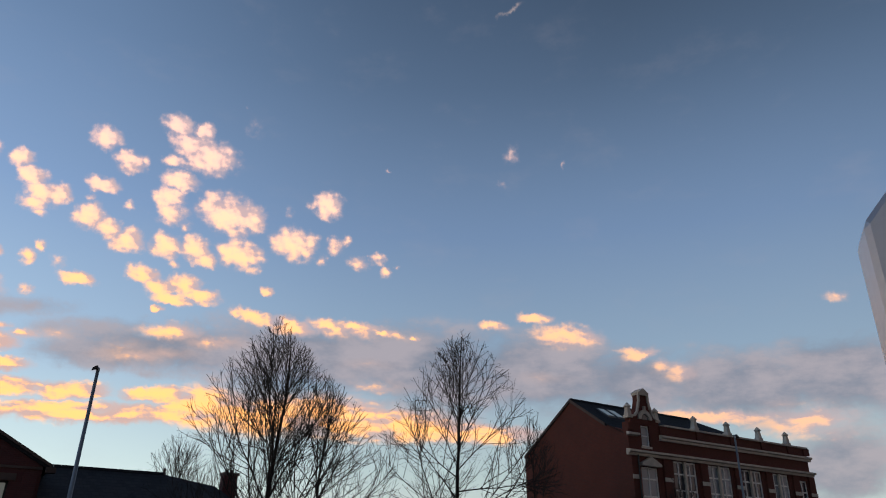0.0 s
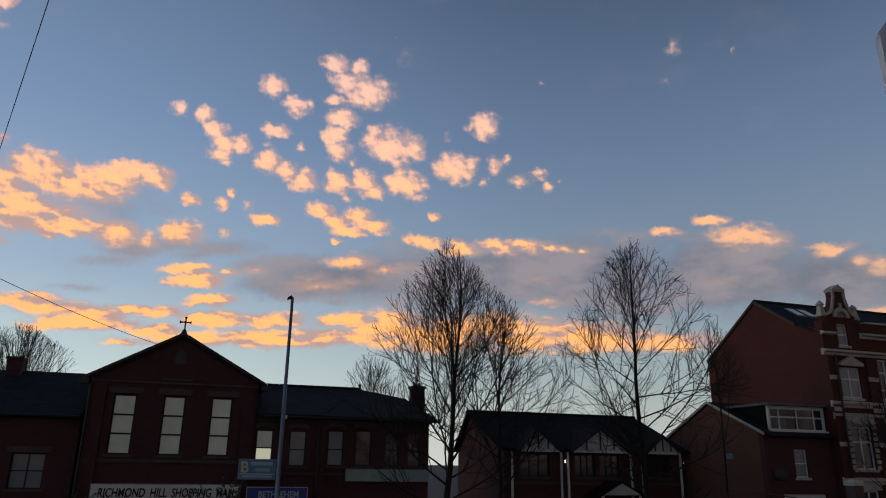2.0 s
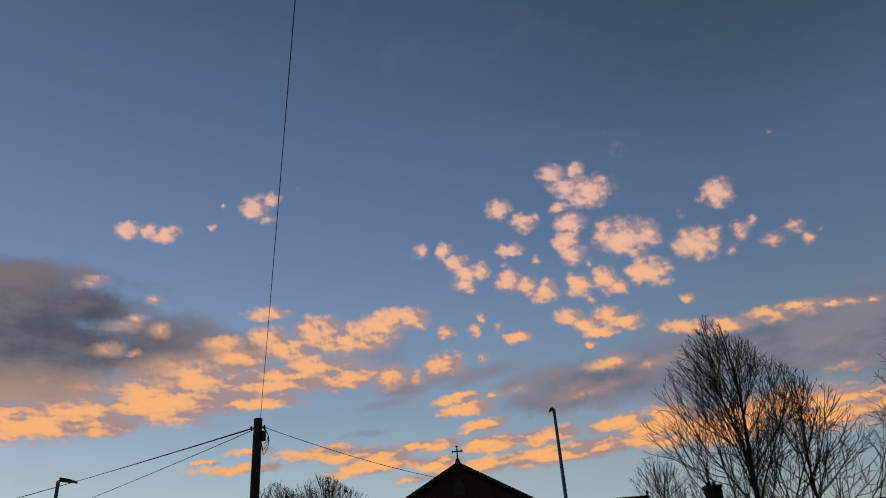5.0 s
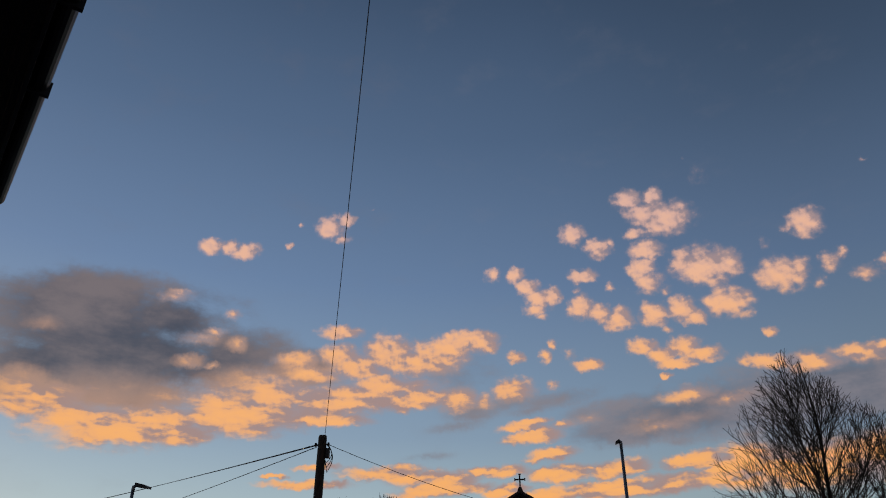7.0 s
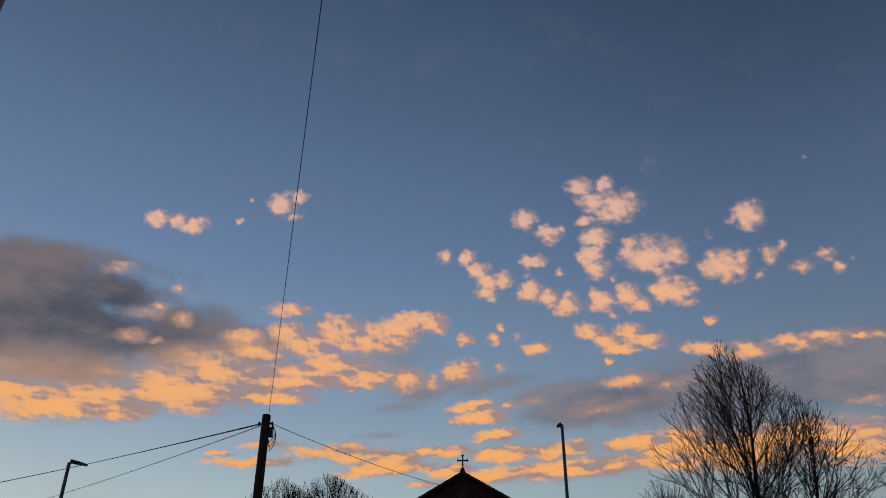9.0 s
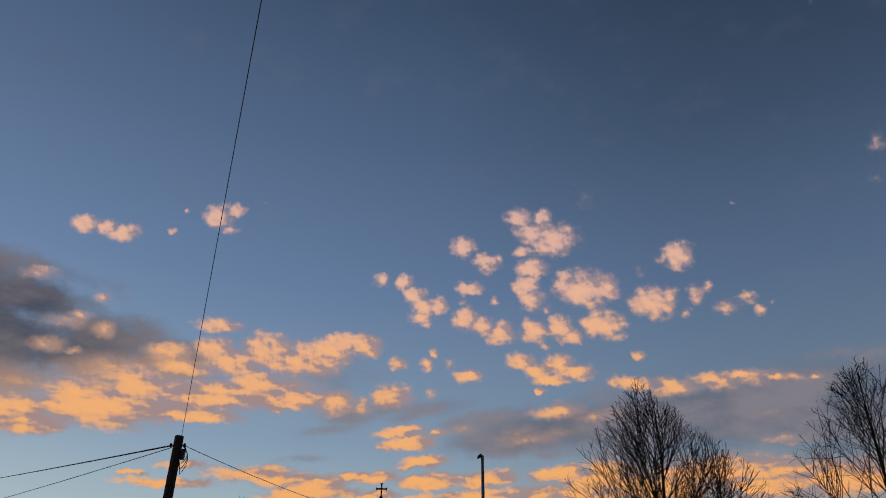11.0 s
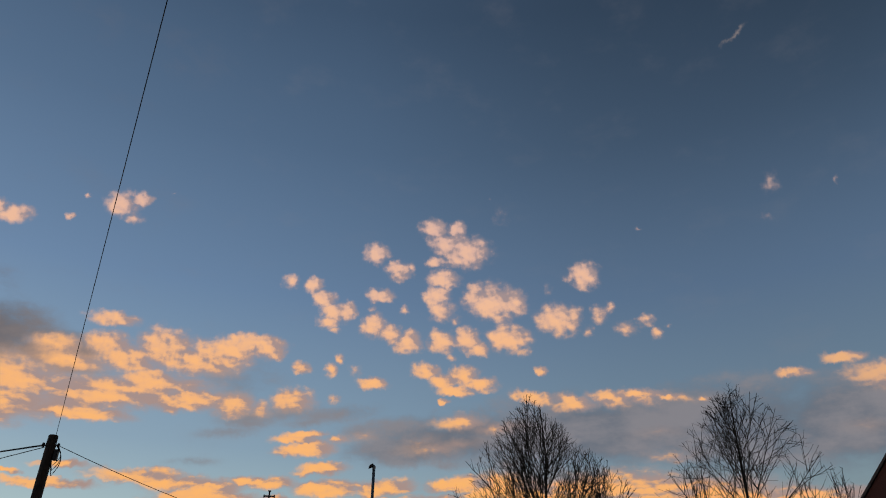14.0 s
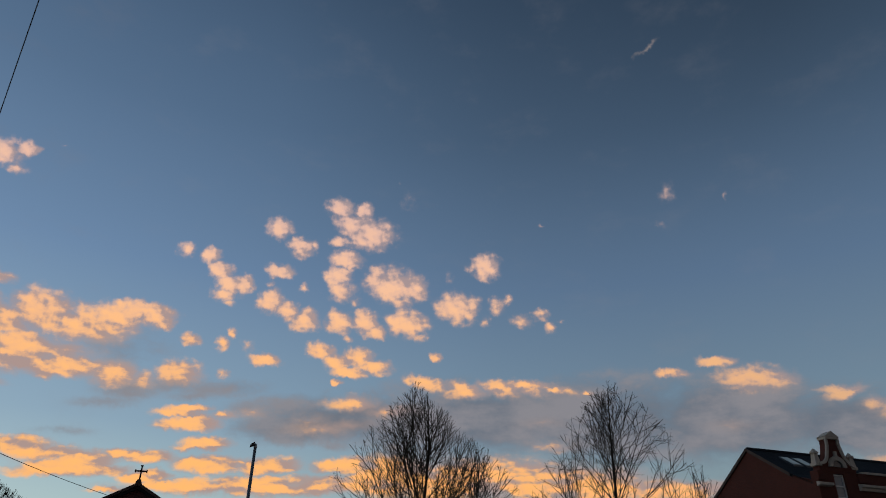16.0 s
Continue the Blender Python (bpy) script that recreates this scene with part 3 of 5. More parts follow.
def thing(name, label, category, m=None, group="", kind=""):
    ob = new(name)
    ob.empty_display_size = 0.3
    ob.matrix_world = m if m is not None else STREET
    return tagged(ob, label, category, group, kind)


def window(parent, x0, x1, z0, z1, y, rows, cols=1, pane=GLASS, frame_mat=WHITE, bar=0.05, depth=0.08, sill=None, lights=None, label=""):
    """A window in a front wall at depth y: frame with bars, and each pane."""
    bm = bm_new()
    holes = []
    zs = [z0 + bar + (z1 - z0 - 2 * bar) * f for f in (rows if isinstance(rows, (list, tuple)) else [i / rows for i in range(rows + 1)])]
    xs = [x0 + bar + (x1 - x0 - 2 * bar) * f for f in (cols if isinstance(cols, (list, tuple)) else [i / cols for i in range(cols + 1)])]
    for i in range(len(xs) - 1):
        for j in range(len(zs) - 1):
            holes.append((xs[i] + (bar / 2 if i else 0), xs[i + 1] - (bar / 2 if i < len(xs) - 2 else 0),
                          zs[j] + (bar / 2 if j else 0), zs[j + 1] - (bar / 2 if j < len(zs) - 2 else 0)))
    pierced(bm, x0, x1, z0, z1, y, y + depth, holes)
    w = part("window", bm, frame_mat, parent, label)
    for k, h in enumerate(holes):
        bm = bm_new()
        box(bm, h[0] - 0.01, h[1] + 0.01, y + depth * 0.5, y + depth * 0.5 + 0.012, h[2] - 0.01, h[3] + 0.01)
        part("pane", bm, lights[k] if lights and k in lights else pane, w)
    if sill:
        boxed("sill", sill, w, x0 - 0.08, x1 + 0.08, y - 0.14, y + depth, z0 - 0.12, z0)
    return w


# ---------------------------------------------------------------- ground
def build_ground():
    bm = bm_new()
    ring = [0, 4, 8, 10, 12, 14, 16, 20, 30, 50, 90, 200, 600, 2000]
    last = None
    for r in ring:
        f = min(1, max(0, (r - 8) / 10))
        z = 1.6 + (GROUND - 1.6) * f * f * (3 - 2 * f)
        now = [bm.verts.new((r * math.cos(k * math.pi / 24), r * math.sin(k * math.pi / 24), z)) for k in range(48)] if r else [bm.verts.new((0, 0, z))]
        if last:
            for k in range(48):
                j = (k + 1) % 48
                bm.faces.new((last[0], now[k], now[j]) if len(last) == 1 else (last[k], now[k], now[j], last[j]))
        last = now
    return tagged(part("ground", bm, ASPHALT, smooth=True), "worn grey asphalt ground falling away from the viewer", "ground", kind="structure")


build_ground()

# ---------------------------------------------------------------- church hall with its gable
def build_church():
    hall = thing("church_hall", "dark red-brick gabled church hall with three tall pale windows", "church")
    x0, x1, y0, y1 = -4.9, 1.8, 32.0, 44.0
    wins = [(-3.98, -3.08, 3.32, 5.74), (-2.04, -1.15, 3.32, 5.74), (-0.12, 0.76, 3.32, 5.74)]
    bm = bm_new()
    pierced(bm, x0, x1, GROUND, 6.35, y0, y0 + 0.35, wins + [(-2.4, -0.7, GROUND + 0.02, 1.55)])
    part("front_wall", bm, BRICK, hall)
    bm = bm_new()
    prism(bm, [(x0, 6.352), (x1, 6.352), (-1.56, 8.16)], y0, y0 + 0.35)
    part("gable_wall", bm, BRICK, hall)
    bm = bm_new()
    box(bm, x0, x0 + 0.35, y0 + 0.352, y1, GROUND, 6.35)
    box(bm, x1 - 0.35, x1, y0 + 0.352, y1, GROUND, 6.35)
    box(bm, x0, x1, y1, y1 + 0.35, GROUND, 6.35)
    part("side_wall", bm, BRICK, hall)
    bm = bm_new()
    slab(bm, (x0 - 0.22, y0 - 0.12, 6.33), (-1.56, y0 - 0.12, 8.30), (-1.56, y1 + 0.4, 8.30), (x0 - 0.22, y1 + 0.4, 6.33), 0.13)
    part("roof", bm, SLATE, hall)
    bm = bm_new()
    slab(bm, (-1.56, y0 - 0.12, 8.30), (x1 + 0.22, y0 - 0.12, 6.33), (x1 + 0.22, y1 + 0.4, 6.33), (-1.56, y1 + 0.4, 8.30), 0.13)
    part("roof", bm, SLATE, hall)
    # coping along both slopes of the gable
    for sx in (-1, 1):
        bm = bm_new()
        ex = x0 - 0.27 if sx < 0 else x1 + 0.27
        o = [(ex, 6.30), (-1.56, 8.31), (-1.56, 8.43), (ex, 6.42)]
        prism(bm, o if sx < 0 else o[::-1], y0 - 0.16, y0 + 0.30)
        part("coping", bm, SOOTY, hall)
        bm = bm_new()
        box(bm, ex - 0.18, ex + 0.18, y0 - 0.18, y0 + 0.3, 6.10, 6.30)
        part("kneeler", bm, SOOTY, hall)
    boxed("moulding", SOOTY, hall, x0, x1, y0 - 0.06, y0 - 0.003, 6.20, 6.29)
    boxed("string_course", SOOTY, hall, x0 - 0.02, x1 + 0.02, y0 - 0.07, y0 - 0.003, 3.02, 3.16)
    boxed("ledge", SOOTY, hall, -2.2, -0.95, y0 - 0.07, y0 - 0.003, 6.36, 6.44)
    boxed("plinth", SOOTY, hall, x0 - 0.03, x1 + 0.03, y0 - 0.10, y0 - 0.003, GROUND, 0.15)
    # small niche with a pointed hood high in the gable
    bm = bm_new()
    prism(bm, [(-1.78, 7.05), (-1.34, 7.05), (-1.34, 7.5), (-1.56, 7.75), (-1.78, 7.5)], y0 - 0.05, y0 - 0.003)
    part("niche", bm, SOOTY, hall)
    for a, b, c, d in wins:
        window(hall, a, b, c, d, y0 + 0.16, 3, 1, BLIND, TIMBER, 0.07)
        boxed("sill", SOOTY, hall, a - 0.1, b + 0.1, y0 - 0.09, y0 + 0.15, c - 0.1, c)
        boxed("lintel", SOOTY, hall, a - 0.22, b + 0.22, y0 - 0.05, y0 - 0.003, d + 0.02, d + 0.27)
    for px in (x0 + 0.12, x1 - 0.62):
        boxed("pilaster", BRICK, hall, px, px + 0.5, y0 - 0.11, y0 - 0.003, 0.15, 6.1)
    bm = bm_new()
    for k in range(4):
        box(bm, -2.4 + k * 0.425 + 0.01, -2.4 + k * 0.425 + 0.415, y0 + 0.16, y0 + 0.21, GROUND + 0.02, 1.55)
    part("door", bm, TIMBER, hall)
    # cross on the apex: pedestal, shaft and arms with flared ends
    bm = bm_new()
    prism(bm, [(-1.70, 8.36), (-1.42, 8.36), (-1.50, 8.56), (-1.62, 8.56)], y0 - 0.1, y0 + 0.12)
    box(bm, -1.59, -1.53, y0 - 0.03, y0 + 0.03, 8.55, 9.10)
    box(bm, -1.78, -1.34, y0 - 0.028, y0 + 0.028, 8.86, 8.92)
    for a in (-1.80, -1.36):
        box(bm, a, a + 0.04, y0 - 0.035, y0 + 0.035, 8.83, 8.95)
    box(bm, -1.62, -1.50, y0 - 0.035, y0 + 0.035, 9.09, 9.13)
    part("cross", bm, SOOTY, hall, "dark stone cross on the gable's apex")
    # rainwater pipe
    bm = bm_new()
    tube(bm, [(x0 + 0.02, y0 - 0.16, 6.1), (x0 + 0.02, y0 - 0.16, GROUND)], 0.05)
    part("downpipe", bm, BLACK, hall)
    return hall


def build_wing():
    wing = thing("church_wing", "low brick wing with slate roof beside the hall", "building")
    x0, x1, y0, y1 = 1.82, 9.65, 32.0, 40.0
    wins = [(1.88, 2.60, 3.06, 4.46), (3.30, 4.03, 2.96, 4.46), (4.98, 5.70, 3.0, 4.52), (6.22, 6.96, 3.0, 4.55), (7.60, 8.25, 3.0, 4.50), (8.65, 9.25, 3.0, 4.50)]
    bm = bm_new()
    pierced(bm, x0, x1, GROUND, 5.12, y0 + 0.12, y0 + 0.47, wins)
    part("front_wall", bm, BRICK, wing)
    bm = bm_new()
    box(bm, x1 - 0.35, x1, y0 + 0.472, y1, GROUND, 5.12)
    box(bm, x0, x1, y1, y1 + 0.3, GROUND, 5.12)
    part("side_wall", bm, BRICK, wing)
    # main slope, then the hipped end
    bm = bm_new()
    slab(bm, (x0, y0 - 0.2, 5.13), (4.6, y0 - 0.2, 5.13), (7.0, 36.0, 6.75), (x0, 36.0, 6.75), 0.1)
    part("roof", bm, SLATE, wing)
    bm = bm_new()
    slab(bm, (4.6, y0 - 0.28, 5.10), (x1 + 0.3, y0 - 0.28, 5.10), (9.2, 35.0, 6.30), (7.0, 36.0, 6.76), 0.1)
    part("roof", bm, SLATE, wing)
    bm = bm_new()
    slab(bm, (x1 + 0.3, y0 - 0.28, 5.10), (x1 + 0.3, y1 + 0.3, 5.10), (9.2, 37.0, 6.30), (9.2, 35.0, 6.30), 0.1)
    slab(bm, (x0, y1 + 0.3, 5.13), (x0, 36.002, 6.75), (7.0, 36.002, 6.75), (x1 + 0.3, y1 + 0.3, 5.13), 0.1)
    part("roof", bm, SLATE, wing)
    bm = bm_new()
    for k in range(18):
        a = x0 + 0.02 + k * 0.288
        prism_side(bm, [(35.86, 6.70), (36.14, 6.70), (36.07, 6.84), (35.93, 6.84)], a, a + 0.27)
    part("ridge_tiles", bm, SLATE, wing)
    bm = bm_new()
    tube(bm, [(7.05, 36, 6.72), (7.05, 36, 6.9), (7.05, 36, 6.98), (7.05, 36, 7.06)], [0.12, 0.05, 0.09, 0.02])
    part("finial", bm, SOOTY, wing)
    for a, b in ((x0, 4.55), (4.62, x1 + 0.28)):
        bm = bm_new()
        tube(bm, [(a, y0 - 0.26, 5.02), (b, y0 - 0.26, 5.0)], 0.06, 6)
        part("gutter", bm, BLACK, wing)
    bm = bm_new()
    tube(bm, [(4.58, y0 - 0.08, 5.0), (4.58, y0 - 0.02, 4.8), (4.58, y0 - 0.02, GROUND)], 0.05)
    part("downpipe", bm, BLACK, wing)
    for k, (a, b, c, d) in enumerate(wins):
        lights = {0: LIT_ROOM} if k == 0 else None
        window(wing, a, b, c, d, y0 + 0.24, [0, 0.46, 1], 1, BLIND if k == 0 else CURTAIN if k < 3 else GLASS, TIMBER, 0.05, lights=lights)
        boxed("sill", SOOTY, wing, a - 0.08, b + 0.08, y0 + 0.02, y0 + 0.24, c - 0.1, c)
        # shallow arched head
        bm = bm_new()
        n = 6
        o = [(a - 0.1 + (b - a + 0.2) * i / n, d + 0.02 + 0.12 * math.sin(math.pi * i / n)) for i in range(n + 1)]
        o += [(x, z + 0.2) for x, z in o[::-1]]
        prism(bm, o, y0 + 0.06, y0 + 0.118)
        part("window_head", bm, SOOTY, wing)
    boxed("pilaster", BRICK, wing, 4.50, 4.86, y0 - 0.02, y0 + 0.118, GROUND, 4.95)
    boxed("eaves_band", SOOTY, wing, x0, x1, y0 + 0.02, y0 + 0.118, 4.82, 5.0)
    boxed("string_course", SOOTY, wing, x0, x1, y0 + 0.04, y0 + 0.118, 2.60, 2.70)
    bm = bm_new()
    box(bm, 9.5, 10.15, 34.7, 35.3, GROUND, 6.80)
    part("chimney", bm, BRICK, wing)
    bm = bm_new()
    box(bm, 9.44, 10.21, 34.64, 35.36, 6.80, 6.93)
    for k in (9.62, 9.86):
        tube(bm, [(k + 0.07, 35, 6.93), (k + 0.07, 35, 7.10)], [0.10, 0.08])
    part("chimney_cap", bm, SOOTY, wing)
    return wing


def build_left_block():
    b = thing("brick_house", "dark brick house with slate roof beside the church hall", "house")
    x0, x1, y0, y1 = -15.0, -5.15, 32.6, 40.0
    wins = [(-7.44, -6.21, 1.96, 3.33), (-10.04, -8.81, 1.96, 3.33), (-12.64, -11.41, 1.96, 3.33)]
    bm = bm_new()
    pierced(bm, x0, x1, GROUND, 4.92, y0, y0 + 0.35, wins)
    part("front_wall", bm, BRICK, b)
    bm = bm_new()
    for y in (x0, x1 - 0.35):
        prism_side(bm, [(y0 + 0.352, GROUND), (y1, GROUND), (y1, 4.9), (36.2, 6.8), (y0 + 0.352, 4.9)], y, y + 0.35)
    box(bm, x0, x1, y1, y1 + 0.3, GROUND, 4.9)
    part("side_wall", bm, BRICK, b)
    bm = bm_new()
    slab(bm, (x0 - 0.1, y0 - 0.3, 4.86), (x1 + 0.02, y0 - 0.3, 4.86), (x1 + 0.02, 36.2, 6.92), (x0 - 0.1, 36.2, 6.92), 0.12)
    part("roof", bm, SLATE, b)
    bm = bm_new()
    slab(bm, (x0 - 0.1, 36.202, 6.92), (x1 + 0.02, 36.202, 6.92), (x1 + 0.02, y1 + 0.4, 4.86), (x0 - 0.1, y1 + 0.4, 4.86), 0.12)
    part("roof", bm, SLATE, b)
    bm = bm_new()
    tube(bm, [(x0, y0 - 0.36, 4.78), (x1, y0 - 0.36, 4.78)], 0.06, 6)
    part("gutter", bm, BLACK, b)
    for a, c, d, e in wins:
        window(b, a, c, d, e, y0 + 0.14, 2, 2, CURTAIN, TIMBER, 0.05)
        boxed("lintel", SOOTY, b, a - 0.2, c + 0.2, y0 - 0.04, y0 - 0.003, e + 0.02, e + 0.24)
        boxed("sill", SOOTY, b, a - 0.1, c + 0.1, y0 - 0.08, y0 + 0.13, d - 0.1, d)
    bm = bm_new()
    box(bm, -9.00, -8.39, 35.6, 36.3, 6.3, 7.35)
    box(bm, -9.06, -8.33, 35.53, 36.37, 7.352, 7.46)
    part("chimney", bm, BRICK, b)
    return b


build_church()
build_wing()
build_left_block()


# ---------------------------------------------------------------- mock-Tudor block
def build_tudor():
    h = thing("mock_tudor_house", "long dark house with white timbered gables behind bare trees", "house")
    x0, x1, y0, y1 = 14.60, 25.4, 35.0, 42.0
    gab = [(15.25, 17.45, 5.02), (18.35, 21.65, 5.15), (22.9, 24.9, 4.85)]
    wins = [(15.5, 17.2, 2.6, 3.75), (18.7, 19.9, 2.6, 3.75), (20.2, 21.4, 2.6, 3.75), (23.1, 24.6, 2.6, 3.75)]
    bm = bm_new()
    pierced(bm, x0, x1, GROUND, 4.05, y0, y0 + 0.3, wins)
    part("front_wall", bm, BRICK, h)
    bm = bm_new()
    for y in (x0, x1 - 0.3):
        prism_side(bm, [(y0 + 0.302, GROUND), (y1, GROUND), (y1, 4.0), (40.0, 6.0), (y0 + 0.302, 4.0)], y, y + 0.3)
    box(bm, x0, x1, y1, y1 + 0.3, GROUND, 4.0)
    part("side_wall", bm, BRICK, h)
    bm = bm_new()
    slab(bm, (x0 - 0.3, y0 - 0.4, 4.0), (x1 + 0.35, y0 - 0.4, 4.0), (x1 + 0.35, 40.0, 6.16), (x0 - 0.3, 40.0, 6.16), 0.14)
    part("roof", bm, DARK_TILE, h)
    bm = bm_new()
    slab(bm, (x0 - 0.3, 40.002, 6.16), (x1 + 0.35, 40.002, 6.16), (x1 + 0.35, y1 + 0.4, 4.0), (x0 - 0.3, y1 + 0.4, 4.0), 0.14)
    part("roof", bm, DARK_TILE, h)
    bm = bm_new()
    n = 42
    for k in range(n):
        a = x0 - 0.28 + k * (x1 - x0 + 0.6) / n
        prism_side(bm, [(39.85, 6.10), (40.15, 6.10), (40.07, 6.26), (39.93, 6.26)], a, a + 0.28)
    part("ridge_tiles", bm, DARK_TILE, h)
    for a, b, z in gab:
        g = new("front_gable")
        g.parent = h
        m = (a + b) / 2
        bm = bm_new()
        prism(bm, [(a, 3.98), (b, 3.98), (m, z - 0.1)], y0 - 0.5, y0 - 0.42)
        part("panel", bm, RENDERED, g)
        for s in (-1, 1):
            bm = bm_new()
            e = a - 0.15 if s < 0 else b + 0.15
            slab(bm, (e, y0 - 0.62, 3.92), (m, y0 - 0.62, z + 0.04), (m, y0 + 2.6, z + 0.04), (e, y0 + 0.2, 3.95), 0.1)
            part("roof", bm, DARK_TILE, g)
            bm = bm_new()
            o = [(e, 3.80), (m, z - 0.10), (m, z + 0.03), (e, 3.93)]
            prism(bm, o, y0 - 0.66, y0 - 0.622)
            part("bargeboard", bm, TIMBER, g)
        for f in (0.25, 0.5, 0.75):
            x = a + (b - a) * f
            top = 3.98 + (z - 4.08) * (1 - abs(2 * f - 1))
            boxed("stud", TIMBER, g, x - 0.035, x + 0.035, y0 - 0.53, y0 - 0.502, 4.0, top - 0.03)
        boxed("beam", WHITE, g, a - 0.1, b + 0.1, y0 - 0.56, y0 - 0.44, 3.84, 3.97)
    for a, b, c, d in wins:
        window(h, a, b, c, d, y0 + 0.1, [0, 0.7, 1], 3, GLASS, TIMBER, 0.05, sill=SOOTY)
    for x in (14.9, 17.7, 18.1, 21.9, 22.6, 25.05):
        boxed("post", WHITE, h, x - 0.05, x + 0.05, y0 - 0.42, y0 - 0.32, GROUND, 3.84, bevel=0.008)
    bm = bm_new()
    box(bm, x0, x1, y0 - 0.10, y0 - 0.003, 2.2, 2.32)
    part("ledge", bm, SOOTY, h)
    # little porch
    bm = bm_new()
    prism(bm, [(19.3, 1.75), (21.7, 1.75), (20.5, 2.36)], y0 - 1.6, y0 - 1.52)
    part("porch_gable", bm, RENDERED, h)
    for s in (-1, 1):
        bm = bm_new()
        e = 20.5 + s * 1.4
        slab(bm, (e, y0 - 1.7, 1.7), (20.5, y0 - 1.7, 2.44), (20.5, y0 - 0.1, 2.44), (e, y0 - 0.1, 1.7), 0.08)
        part("porch_roof", bm, DARK_TILE, h)
    for x in (19.4, 21.6):
        boxed("porch_post", WHITE, h, x - 0.06, x + 0.06, y0 - 1.6, y0 - 1.48, GROUND, 1.72)
    return h


def build_wall_lamp(x, z):
    l = thing("wall_lamp", "small lit wall lamp on the timbered house front", "lamp", STREET @ pose(x, 34.6, z), "lamps on the timbered house")
    boxed("bracket", BLACK, l, -0.02, 0.02, 0.0, 0.395, 0.05, 0.09)
    bm = bm_new()
    tube(bm, [(0, 0, 0.06), (0, 0, 0.02), (0, 0, -0.1)], [0.008, 0.024, 0.018])
    part("bulb", bm, LAMP_ON, l)


build_tudor()
build_wall_lamp(17.92, 3.4)
build_wall_lamp(25.2, 3.45)


# ---------------------------------------------------------------- tall Victorian block
def pinnacle(parent, x, y, z):
    p = new("pinnacle")
    p.parent = parent
    bm = bm_new()
    box(bm, x - 0.2, x + 0.2, y - 0.2, y + 0.2, z, z + 0.16)
    part("base", bm, STONE, p, bevel=0.02)
    bm = bm_new()
    tube(bm, [(x, y, z + 0.162), (x, y, z + 0.62)], [0.22, 0.15], 4)
    part("shaft", bm, STONE, p)
    bm = bm_new()
    tube(bm, [(x, y, z + 0.622), (x, y, z + 0.68), (x, y, z + 0.76), (x, y, z + 0.88)], [0.21, 0.21, 0.14, 0.03], 8)
    part("cap", bm, STONE, p)


